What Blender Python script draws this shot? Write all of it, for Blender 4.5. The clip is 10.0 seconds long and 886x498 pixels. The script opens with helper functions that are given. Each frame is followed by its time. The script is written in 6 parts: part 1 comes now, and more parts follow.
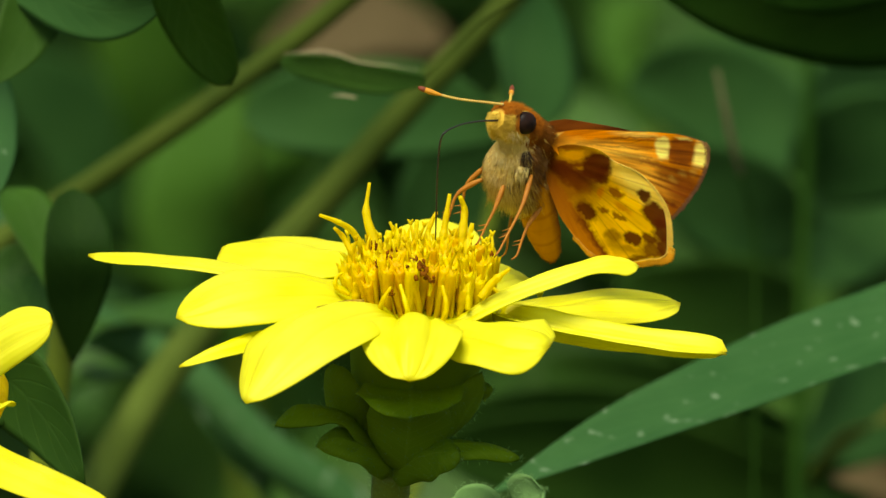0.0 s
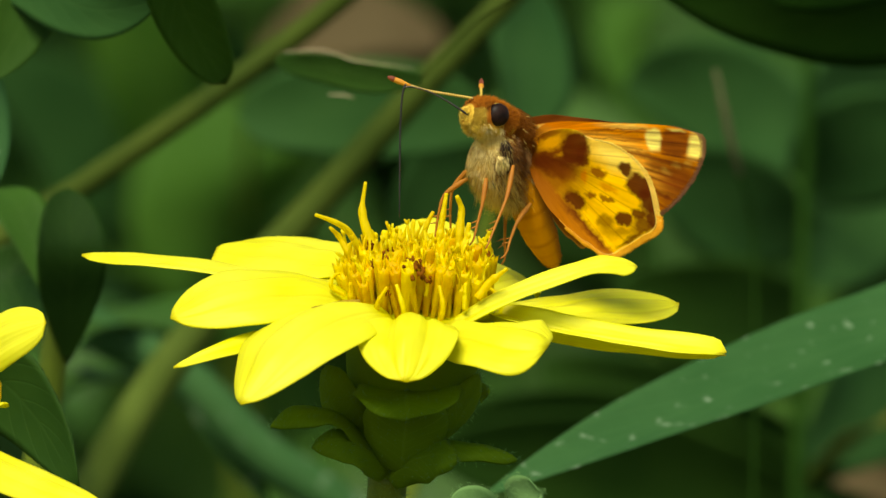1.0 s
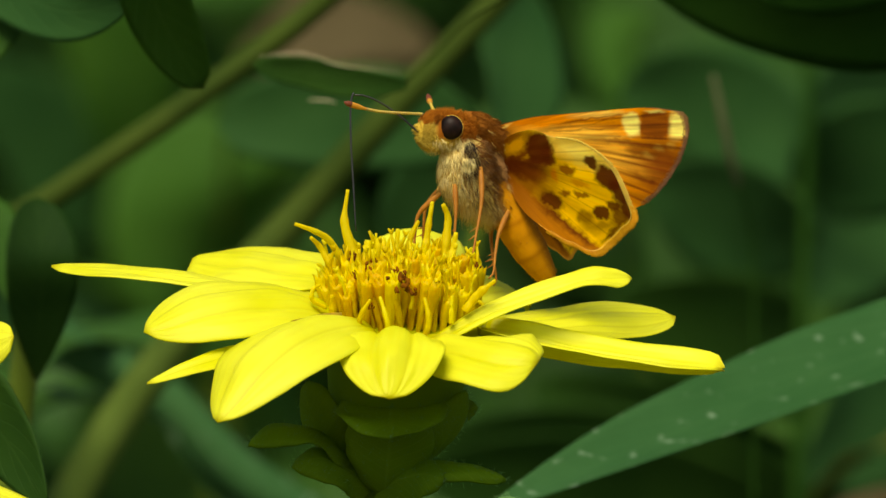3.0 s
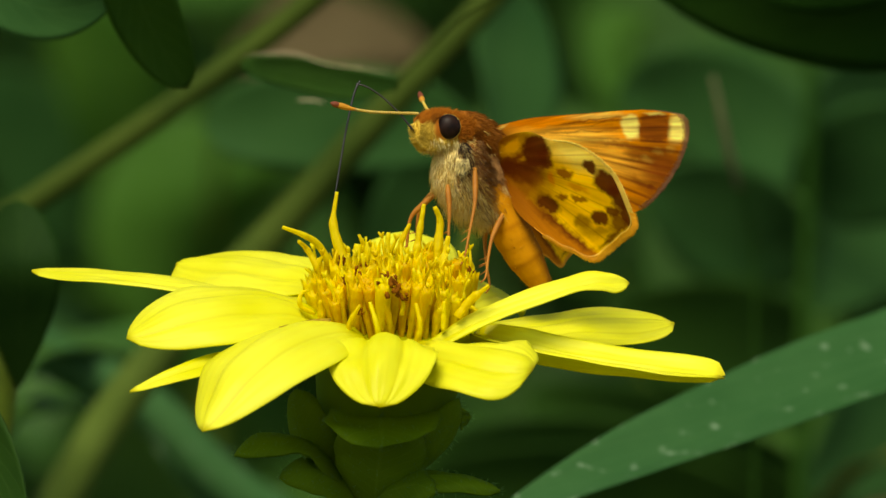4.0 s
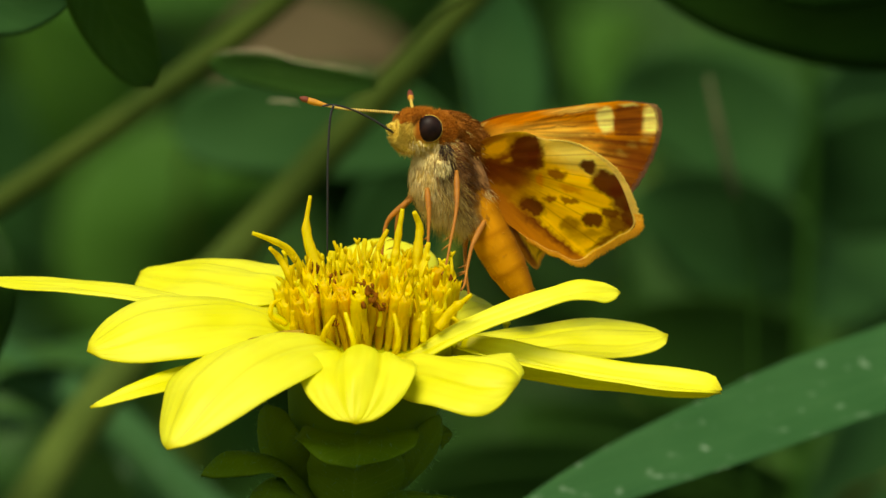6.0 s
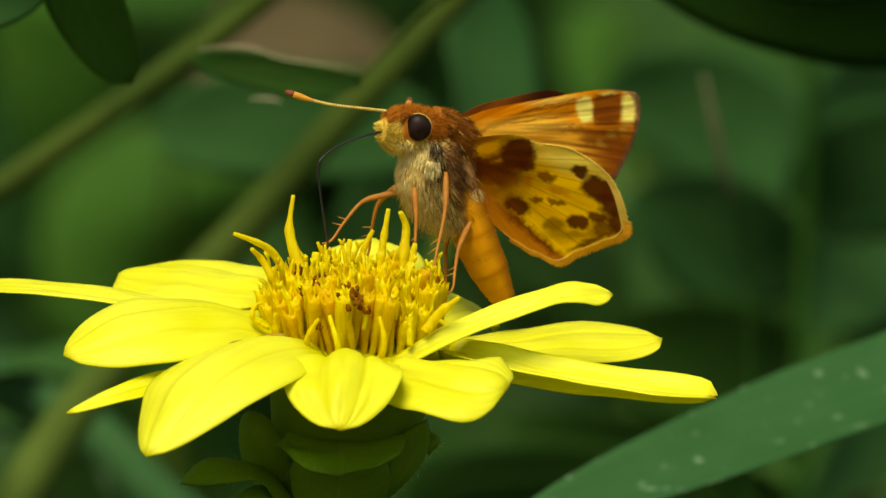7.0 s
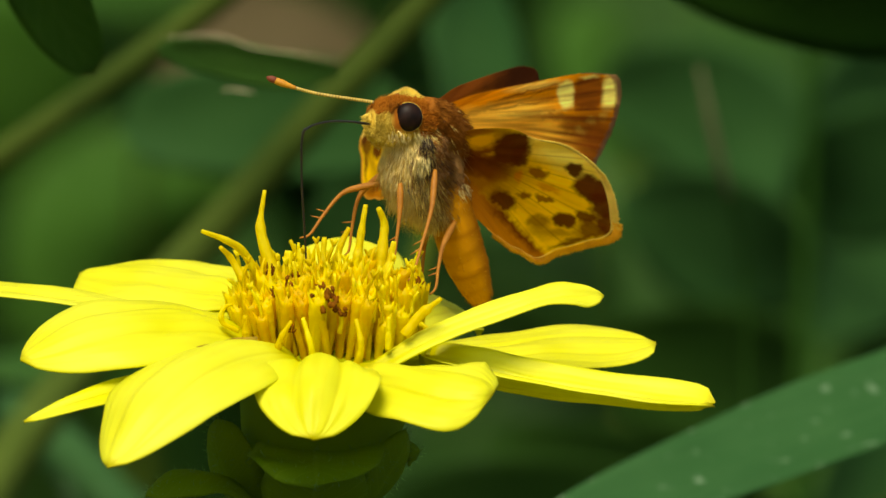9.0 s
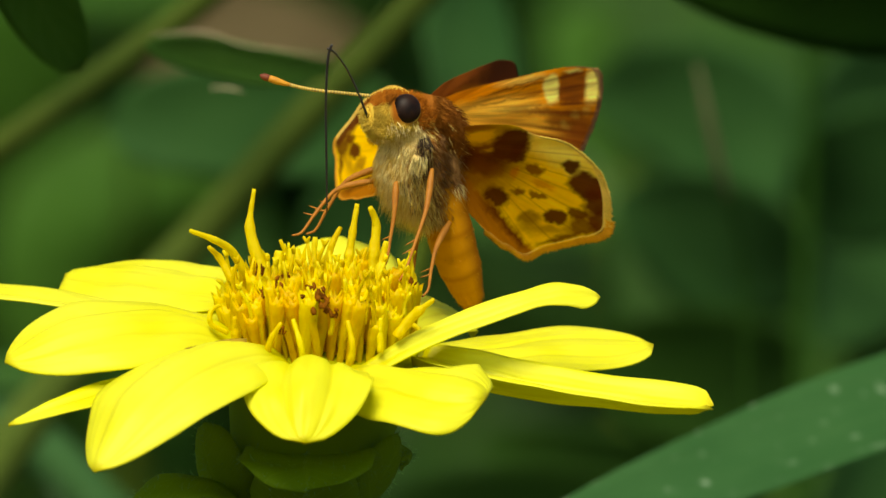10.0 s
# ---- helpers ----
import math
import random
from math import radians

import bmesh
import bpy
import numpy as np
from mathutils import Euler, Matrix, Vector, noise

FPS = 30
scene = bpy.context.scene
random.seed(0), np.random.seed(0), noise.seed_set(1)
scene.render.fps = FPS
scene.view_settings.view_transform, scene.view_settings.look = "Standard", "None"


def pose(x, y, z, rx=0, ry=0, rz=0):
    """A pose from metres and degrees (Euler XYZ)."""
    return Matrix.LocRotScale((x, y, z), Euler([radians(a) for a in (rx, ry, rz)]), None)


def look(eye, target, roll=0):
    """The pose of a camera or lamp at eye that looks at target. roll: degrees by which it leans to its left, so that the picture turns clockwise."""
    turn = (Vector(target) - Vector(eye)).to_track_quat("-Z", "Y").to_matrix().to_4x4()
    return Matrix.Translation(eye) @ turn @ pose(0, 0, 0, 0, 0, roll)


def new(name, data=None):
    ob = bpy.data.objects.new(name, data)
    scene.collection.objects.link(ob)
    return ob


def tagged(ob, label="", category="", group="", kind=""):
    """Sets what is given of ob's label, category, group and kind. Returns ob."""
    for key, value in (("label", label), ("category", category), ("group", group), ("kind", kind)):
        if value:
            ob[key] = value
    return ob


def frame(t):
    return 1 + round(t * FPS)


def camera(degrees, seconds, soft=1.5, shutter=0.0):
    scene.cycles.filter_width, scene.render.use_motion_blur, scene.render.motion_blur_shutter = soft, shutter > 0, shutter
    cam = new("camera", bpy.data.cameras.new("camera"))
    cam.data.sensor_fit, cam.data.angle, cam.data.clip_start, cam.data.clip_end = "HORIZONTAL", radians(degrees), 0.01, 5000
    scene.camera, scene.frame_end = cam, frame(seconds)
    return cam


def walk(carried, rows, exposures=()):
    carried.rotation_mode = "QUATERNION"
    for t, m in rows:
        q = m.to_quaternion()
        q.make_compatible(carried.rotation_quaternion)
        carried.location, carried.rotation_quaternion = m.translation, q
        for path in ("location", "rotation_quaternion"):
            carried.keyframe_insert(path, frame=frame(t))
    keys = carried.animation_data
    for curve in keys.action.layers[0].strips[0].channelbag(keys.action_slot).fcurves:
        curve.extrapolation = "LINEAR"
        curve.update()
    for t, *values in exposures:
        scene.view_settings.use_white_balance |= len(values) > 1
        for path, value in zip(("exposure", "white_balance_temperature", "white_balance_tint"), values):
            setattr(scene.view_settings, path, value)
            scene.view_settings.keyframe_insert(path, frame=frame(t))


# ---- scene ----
MM = 0.001
HEIGHT = 0.45          # flower above the ground


def at(p):
    """Millimetres from the flower's heart to world metres."""
    return Vector((p[0] * MM, p[1] * MM, HEIGHT + p[2] * MM))


# ---- camera: a long lens at two metres that closes in ----
cam = camera(2.2457, 10.0)
walk(cam, [
    (0, look((0.00195, -2.00000, 0.45520), (0.00195, 0, 0.45520), 0.00)),
    (0.5, look((0.00204, -1.99743, 0.45472), (0.00210, 0, 0.45523), 0.00)),
    (1, look((0.00213, -1.98284, 0.45424), (0.00224, 0, 0.45519), 0.00)),
    (1.5, look((0.00224, -1.96958, 0.45376), (0.00243, 0, 0.45556), 0.00)),
    (2, look((0.00247, -1.95014, 0.45328), (0.00281, 0, 0.45553), 0.00)),
    (2.5, look((0.00267, -1.92575, 0.45280), (0.00315, 0, 0.45582), 0.00)),
    (4, look((0.00324, -1.84237, 0.45136), (0.00410, 0, 0.45643), 0.00)),
    (4.5, look((0.00352, -1.81882, 0.45088), (0.00456, 0, 0.45661), 0.00)),
    (5, look((0.00379, -1.79168, 0.45040), (0.00502, 0, 0.45674), 0.00)),
    (6.5, look((0.00443, -1.71139, 0.44896), (0.00608, 0, 0.45706), 0.00)),
    (7, look((0.00475, -1.68675, 0.44848), (0.00662, 0, 0.45707), 0.00)),
    (7.5, look((0.00495, -1.66134, 0.44800), (0.00695, 0, 0.45715), 0.00)),
    (8, look((0.00523, -1.63528, 0.44752), (0.00742, 0, 0.45736), 0.00)),
    (8.5, look((0.00548, -1.61074, 0.44704), (0.00783, 0, 0.45696), 0.00)),
    (9, look((0.00557, -1.58822, 0.44656), (0.00798, 0, 0.45696), 0.00)),
    (9.5, look((0.00580, -1.57033, 0.44608), (0.00837, 0, 0.45708), 0.00)),
    (10, look((0.00586, -1.55736, 0.44560), (0.00846, 0, 0.45696), 0.00)),
], exposures=[(0, 0.76, 7600, 3), (1, 0.71, 7600, 3), (2.5, 0.48, 7600, 3), (4.5, 0.47, 7600, 3), (5, 0.51, 7600, 3), (7, 0.54, 7600, 3), (9, 0.59, 7600, 3), (10, 0.65, 7600, 3)])
heart = new("focus_mark")
heart.location = at((0, -1.5, 2))
cam.data.dof.use_dof = True
cam.data.dof.focus_object = heart
cam.data.dof.aperture_fstop = 63

# ---- light: bright, slightly hazy day ----
world = bpy.data.worlds.new("sky")
scene.world = world
world.use_nodes = True
wn = world.node_tree.nodes
sky = wn.new("ShaderNodeTexSky")
sky.sky_type, sky.sun_disc = "NISHITA", False
sky.sun_elevation, sky.sun_rotation = radians(49), radians(193)
wn["Background"].inputs["Strength"].default_value = 0.10
world.node_tree.links.new(sky.outputs["Color"], wn["Background"].inputs["Color"])
sun = new("sun", bpy.data.lights.new("sun", "SUN"))
sun.data.energy, sun.data.angle, sun.data.color = 2.9, radians(28), (1.0, 0.95, 0.86)
sun.matrix_world = look((-0.24, -1.0, 1.2), (0, 0, 0))


# ---- materials ----
def material(name):
    m = bpy.data.materials.new(name)
    m.use_nodes = True
    m.node_tree.nodes.clear()
    return m, m.node_tree.nodes, m.node_tree.links


def finish(m, shader):
    out = m.node_tree.nodes.new("ShaderNodeOutputMaterial")
    m.node_tree.links.new(shader, out.inputs["Surface"])
    return m


def noise_node(n, l, scale, detail=3.0, coord="Object"):
    tc = n.new("ShaderNodeTexCoord")
    tex = n.new("ShaderNodeTexNoise")
    tex.inputs["Scale"].default_value = scale
    tex.inputs["Detail"].default_value = detail
    l.new(tc.outputs[coord], tex.inputs["Vector"])
    return tex


def ramp(n, l, fac, stops):
    r = n.new("ShaderNodeValToRGB")
    while len(r.color_ramp.elements) < len(stops):
        r.color_ramp.elements.new(0.5)
    for e, (p, c) in zip(r.color_ramp.elements, stops):
        e.position, e.color = p, (*c, 1)
    l.new(fac, r.inputs["Fac"])
    return r.outputs["Color"]


def math_node(n, l, op, a, b=None):
    x = n.new("ShaderNodeMath")
    x.operation = op
    for i, v in enumerate((a, b)):
        if v is None:
            continue
        if isinstance(v, (int, float)):
            x.inputs[i].default_value = v
        else:
            l.new(v, x.inputs[i])
    return x.outputs[0]


def mix_color(n, l, fac, a, b, blend="MIX"):
    x = n.new("ShaderNodeMix")
    x.data_type, x.blend_type = "RGBA", blend
    for i, v in ((0, fac), (6, a), (7, b)):
        if isinstance(v, (int, float)):
            x.inputs[i].default_value = v
        elif isinstance(v, tuple):
            x.inputs[i].default_value = (*v, 1)
        else:
            l.new(v, x.inputs[i])
    return x.outputs[2]


def bump(n, l, height, strength, distance):
    b = n.new("ShaderNodeBump")
    b.inputs["Strength"].default_value, b.inputs["Distance"].default_value = strength, distance
    l.new(height, b.inputs["Height"])
    return b.outputs["Normal"]


def principled(n, l, color, rough=0.6, spec=0.22, normal=None, sheen=0.0):
    p = n.new("ShaderNodeBsdfPrincipled")
    if isinstance(color, tuple):
        p.inputs["Base Color"].default_value = (*color, 1)
    else:
        l.new(color, p.inputs["Base Color"])
    p.inputs["Roughness"].default_value = rough
    p.inputs["Specular IOR Level"].default_value = spec
    p.inputs["Sheen Weight"].default_value = sheen
    if normal is not None:
        l.new(normal, p.inputs["Normal"])
    return p.outputs["BSDF"]


def thin(n, l, shader, color, share, normal=None):
    """Lets a share of the light through, as petals, leaves and wings do."""
    t = n.new("ShaderNodeBsdfTranslucent")
    if isinstance(color, tuple):
        t.inputs["Color"].default_value = (*color, 1)
    else:
        l.new(color, t.inputs["Color"])
    if normal is not None:
        l.new(normal, t.inputs["Normal"])
    x = n.new("ShaderNodeMixShader")
    x.inputs[0].default_value = share
    l.new(shader, x.inputs[1])
    l.new(t.outputs[0], x.inputs[2])
    return x.outputs[0]


def petal_material():
    m, n, l = material("petal_yellow")
    uv = n.new("ShaderNodeUVMap")
    sep = n.new("ShaderNodeSeparateXYZ")
    l.new(uv.outputs[0], sep.inputs[0])
    # fine lengthwise nerves
    stripes = math_node(n, l, "SINE", math_node(n, l, "MULTIPLY", sep.outputs["Y"], 34.0))
    fine = noise_node(n, l, 900.0, 4)
    broad = noise_node(n, l, 120.0, 2)
    tone = ramp(n, l, broad.outputs[0], [(0.3, (0.76, 0.745, 0.016)), (0.7, (0.87, 0.865, 0.062))])
    tone = mix_color(n, l, math_node(n, l, "MULTIPLY", math_node(n, l, "ADD", stripes, 1.0), 0.045), tone, (0.72, 0.58, 0.0))
    base = ramp(n, l, sep.outputs["X"], [(0.0, (0.74, 0.70, 0.02)), (0.18, (1, 1, 1)), (0.96, (1, 1, 1)), (1.0, (0.80, 0.72, 0.3))])
    tone = mix_color(n, l, 1.0, tone, base, "MULTIPLY")
    side = math_node(n, l, "ABSOLUTE", math_node(n, l, "SUBTRACT", math_node(n, l, "ABSOLUTE", sep.outputs["Y"]), 0.36))
    nerve = ramp(n, l, side, [(0.0, (1, 1, 1)), (0.05, (0, 0, 0))])
    tone = mix_color(n, l, math_node(n, l, "MULTIPLY", nerve, 0.30), tone, (0.54, 0.47, 0.0))
    speck = noise_node(n, l, 420.0, 2)
    blot = ramp(n, l, speck.outputs[0], [(0.765, (0, 0, 0)), (0.79, (1, 1, 1))])
    tone = mix_color(n, l, math_node(n, l, "MULTIPLY", blot, 0.7), tone, (0.30, 0.20, 0.01))
    h = math_node(n, l, "ADD", math_node(n, l, "MULTIPLY", stripes, 0.5), fine.outputs[0])
    nor = bump(n, l, h, 0.16, 0.00012)
    return finish(m, thin(n, l, principled(n, l, tone, 0.5, 0.25, nor), tone, 0.32, nor))


def floret_material(name, low, high):
    m, n, l = material(name)
    info = n.new("ShaderNodeObjectInfo")
    tex = noise_node(n, l, 1500.0, 4)
    f = math_node(n, l, "MULTIPLY", math_node(n, l, "ADD", tex.outputs[0], info.outputs["Random"]), 0.5)
    tone = ramp(n, l, f, [(0.2, low), (0.75, high)])
    nor = bump(n, l, tex.outputs[0], 0.7, 0.00025)
    return finish(m, thin(n, l, principled(n, l, tone, 0.5, 0.16, nor), tone, 0.5, nor))


def leaf_material(name, dark, light, vein, share=0.3, rough=0.45, spots=None, veined=0.45, spec=0.10):
    m, n, l = material(name)
    uv = n.new("ShaderNodeUVMap")
    sep = n.new("ShaderNodeSeparateXYZ")
    l.new(uv.outputs[0], sep.inputs[0])
    side = math_node(n, l, "ABSOLUTE", sep.outputs["Y"])
    run = math_node(n, l, "SUBTRACT", math_node(n, l, "MULTIPLY", sep.outputs["X"], 9.0), math_node(n, l, "MULTIPLY", side, 2.2))
    saw = math_node(n, l, "PINGPONG", run, 0.5)
    lines = ramp(n, l, saw, [(0.0, (1, 1, 1)), (0.09, (0, 0, 0))])
    mid = ramp(n, l, side, [(0.0, (1, 1, 1)), (0.07, (0, 0, 0))])
    veins = mix_color(n, l, 1.0, lines, mid, "LIGHTEN")
    broad, fine = noise_node(n, l, 60.0, 3), noise_node(n, l, 700.0, 3)
    tone = ramp(n, l, broad.outputs[0], [(0.3, dark), (0.72, light)])
    tone = mix_color(n, l, math_node(n, l, "MULTIPLY", fine.outputs[0], 0.35), tone, dark)
    tone = mix_color(n, l, math_node(n, l, "MULTIPLY", veins, veined), tone, vein)
    if spots:
        s = noise_node(n, l, spots, 1)
        mask = ramp(n, l, s.outputs[0], [(0.64, (0, 0, 0)), (0.78, (1, 1, 1))])
        tone = mix_color(n, l, math_node(n, l, "MULTIPLY", mask, 0.62), tone, (0.30, 0.42, 0.26))
    nor = bump(n, l, math_node(n, l, "SUBTRACT", fine.outputs[0], veins), 0.25, 0.0001)
    return finish(m, thin(n, l, principled(n, l, tone, rough, spec, nor), tone, share, nor))


def plain_material(name, dark, light, scale, rough=0.6, spec=0.3, sheen=0.0, share=0.0):
    m, n, l = material(name)
    tex, fine = noise_node(n, l, scale, 4), noise_node(n, l, scale * 9, 3)
    info = n.new("ShaderNodeObjectInfo")
    f = math_node(n, l, "ADD", math_node(n, l, "MULTIPLY", fine.outputs[0], 0.4), math_node(n, l, "MULTIPLY", tex.outputs[0], 0.6))
    tone = ramp(n, l, f, [(0.3, dark), (0.7, light)])
    nor = bump(n, l, fine.outputs[0], 0.3, 0.1 / scale / 9)
    sh = principled(n, l, tone, rough, spec, nor, sheen)
    return finish(m, thin(n, l, sh, tone, share, nor) if share else sh)


def pattern_material(name, share, rough=0.7):
    """Wing scales: the pattern is stored with the mesh as a colour attribute."""
    m, n, l = material(name)
    att = n.new("ShaderNodeAttribute")
    att.attribute_name = "pattern"
    fine = noise_node(n, l, 2600.0, 3)
    broad = noise_node(n, l, 500.0, 2)
    tone = mix_color(n, l, math_node(n, l, "MULTIPLY", fine.outputs[0], 0.07), att.outputs["Color"], (0.12, 0.035, 0.004), "MIX")
    tone = mix_color(n, l, math_node(n, l, "MULTIPLY", broad.outputs[0], 0.10), tone, att.outputs["Color"], "MULTIPLY")
    nor = bump(n, l, fine.outputs[0], 0.35, 0.00006)
    return finish(m, thin(n, l, principled(n, l, tone, rough, 0.05, nor), tone, share, nor))


def eye_material():
    m, n, l = material("eye_dark")
    tex = noise_node(n, l, 1500.0, 1)
    tone = ramp(n, l, tex.outputs[0], [(0.3, (0.006, 0.003, 0.002)), (0.7, (0.018, 0.008, 0.005))])
    return finish(m, principled(n, l, tone, 0.42, 0.10))


PETAL = petal_material()
PETAL_OLD = plain_material("petal_withered", (0.22, 0.12, 0.015), (0.48, 0.32, 0.03), 400, 0.8, 0.05, share=0.25)
FLORET = floret_material("floret_gold", (0.80, 0.50, 0.004), (0.97, 0.86, 0.02))
STYLE = floret_material("style_yellow", (0.80, 0.60, 0.008), (0.94, 0.84, 0.03))
ANTHER = plain_material("anther_brown", (0.06, 0.018, 0.002), (0.26, 0.09, 0.006), 900, 0.9, 0.03)
CHAFF = plain_material("chaff_green", (0.30, 0.32, 0.006), (0.50, 0.48, 0.010), 600, 0.8, 0.04, share=0.2)
BRACT = leaf_material("bract_green", (0.110, 0.220, 0.006), (0.230, 0.370, 0.014), (0.24, 0.38, 0.03), 0.45, 0.6, veined=0.3)
STALK = plain_material("stalk_green", (0.085, 0.135, 0.006), (0.150, 0.205, 0.012), 300, 0.6)
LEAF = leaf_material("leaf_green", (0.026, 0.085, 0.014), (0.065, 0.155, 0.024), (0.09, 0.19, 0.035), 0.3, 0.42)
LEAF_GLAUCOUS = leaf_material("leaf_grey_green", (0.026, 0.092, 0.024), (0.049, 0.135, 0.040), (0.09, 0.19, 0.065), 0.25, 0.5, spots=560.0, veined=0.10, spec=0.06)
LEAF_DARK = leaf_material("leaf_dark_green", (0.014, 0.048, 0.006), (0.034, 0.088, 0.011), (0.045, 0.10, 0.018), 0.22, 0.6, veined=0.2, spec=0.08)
# green leaf with shade put into its colour, for dim leaves and stems
LEAF_SHADED = leaf_material("leaf_shaded_green", (0.009, 0.036, 0.004), (0.020, 0.060, 0.007), (0.03, 0.075, 0.012), 0.04, 0.85, veined=0.2, spec=0.02)
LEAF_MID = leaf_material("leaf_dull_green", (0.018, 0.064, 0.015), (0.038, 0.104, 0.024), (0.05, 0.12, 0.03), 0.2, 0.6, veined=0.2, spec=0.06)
LEAF_PALE = leaf_material("leaf_pale_downy", (0.13, 0.27, 0.08), (0.21, 0.38, 0.14), (0.26, 0.42, 0.18), 0.3, 0.85, veined=0.05, spec=0.04)
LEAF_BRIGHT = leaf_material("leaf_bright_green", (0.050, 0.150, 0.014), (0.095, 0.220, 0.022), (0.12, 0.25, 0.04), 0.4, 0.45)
LEAF_LIGHT = leaf_material("leaf_light_green", (0.040, 0.122, 0.014), (0.074, 0.185, 0.022), (0.09, 0.20, 0.035), 0.35, 0.5)
STRAW_LEAF = leaf_material("leaf_yellowing", (0.10, 0.11, 0.015), (0.17, 0.17, 0.03), (0.18, 0.18, 0.05), 0.3, 0.6)
LEAF_DRY = leaf_material("leaf_dry_brown", (0.056, 0.042, 0.017), (0.100, 0.076, 0.034), (0.12, 0.09, 0.045), 0.2, 0.8)
DRY_PALE = plain_material("dry_pale", (0.30, 0.25, 0.14), (0.46, 0.39, 0.25), 200, 0.8, 0.1)
STRAW = plain_material("dry_straw", (0.09, 0.09, 0.04), (0.15, 0.145, 0.07), 200, 0.8, 0.1)
def stem_material():
    """Olive bark that is paler and greener below, with fine lengthwise streaks."""
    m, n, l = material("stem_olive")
    tc, sep = n.new("ShaderNodeTexCoord"), n.new("ShaderNodeSeparateXYZ")
    l.new(tc.outputs["Object"], sep.inputs[0])
    tex, fine = noise_node(n, l, 120.0, 4), noise_node(n, l, 900.0, 3)
    # young holds the darker olive used higher up the stem
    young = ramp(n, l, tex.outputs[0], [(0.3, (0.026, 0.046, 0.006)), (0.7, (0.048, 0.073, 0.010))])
    low_tone = ramp(n, l, tex.outputs[0], [(0.3, (0.074, 0.120, 0.018)), (0.7, (0.120, 0.178, 0.032))])
    tone = mix_color(n, l, ramp(n, l, sep.outputs["Z"], [(0.436, (1, 1, 1)), (0.462, (0, 0, 0))]), young, low_tone)
    return finish(m, principled(n, l, tone, 0.75, 0.06, bump(n, l, fine.outputs[0], 0.3, 0.0002)))


STEM_OLIVE = stem_material()
SOIL = plain_material("soil_brown", (0.035, 0.026, 0.016), (0.10, 0.075, 0.045), 14, 0.95)
WING_UNDER = pattern_material("wing_scales", 0.36)
WING_THIN = pattern_material("thin_wing_scales", 0.22)
FUR_CREAM = plain_material("fur_cream", (0.58, 0.37, 0.075), (0.80, 0.57, 0.17), 800, 0.8, 0.1)
FUR_ORANGE = plain_material("fur_orange", (0.22, 0.060, 0.005), (0.46, 0.155, 0.014), 800, 0.85, 0.05)
FUR_RUST = plain_material("fur_rust", (0.18, 0.055, 0.007), (0.36, 0.125, 0.016), 800, 0.85, 0.05)
FUR_PALE = plain_material("fur_pale", (0.76, 0.57, 0.19), (0.93, 0.79, 0.38), 900, 0.85, 0.05)
FUR_YELLOW = plain_material("fur_yellow", (0.55, 0.36, 0.04), (0.76, 0.55, 0.10), 900, 0.8, 0.1)
FUR_BROWN = plain_material("fur_brown", (0.20, 0.09, 0.025), (0.40, 0.20, 0.07), 800, 0.8, 0.1)
FUR_DARK = plain_material("fur_dark", (0.03, 0.02, 0.012), (0.12, 0.08, 0.05), 800, 0.8, 0.1)
ABDOMEN = plain_material("abdomen_tan", (0.40, 0.135, 0.004), (0.66, 0.30, 0.012), 500, 0.7, 0.15)
LEG = plain_material("leg_orange", (0.26, 0.085, 0.005), (0.46, 0.18, 0.014), 900, 0.6, 0.3)
TONGUE = plain_material("tongue_black", (0.006, 0.005, 0.005), (0.02, 0.016, 0.014), 900, 0.35, 0.5)
ANTENNA_TIP = plain_material("antenna_club", (0.42, 0.16, 0.012), (0.62, 0.28, 0.02), 900, 0.5, 0.3)
ANTENNA_BANDS = plain_material("antenna_bands", (0.10, 0.05, 0.02), (0.55, 0.40, 0.14), 1600, 0.6, 0.3)
FACE_SCALES = pattern_material("face_scales", 0.05)
EYE = eye_material()
FLY = plain_material("fly_black", (0.008, 0.008, 0.009), (0.03, 0.03, 0.033), 900, 0.4, 0.4)


# ---- mesh helpers (all lengths in millimetres) ----
def mesh_object(name, verts, faces, mat, parent=None, label="", origin=(0, 0, 0), uvs=None, colors=None, smooth=True):
    me = bpy.data.meshes.new(name)
    me.from_pydata([((v[0] - origin[0]) * MM, (v[1] - origin[1]) * MM, (v[2] - origin[2]) * MM) for v in verts], [], faces)
    if uvs is not None:
        layer = me.uv_layers.new(name="UVMap")
        idx = np.empty(len(me.loops), dtype=np.int32)
        me.loops.foreach_get("vertex_index", idx)
        layer.data.foreach_set("uv", np.asarray(uvs, dtype=np.float32)[idx].ravel())
    if colors is not None:
        att = me.color_attributes.new("pattern", "FLOAT_COLOR", "POINT")
        att.data.foreach_set("color", np.asarray(colors, dtype=np.float32).ravel())
    if smooth:
        me.polygons.foreach_set("use_smooth", np.ones(len(me.polygons), dtype=bool))
    me.materials.append(mat)
    me.update()
    ob = new(name, me)
    ob.parent = parent
    if label:
        tagged(ob, label)
    return ob


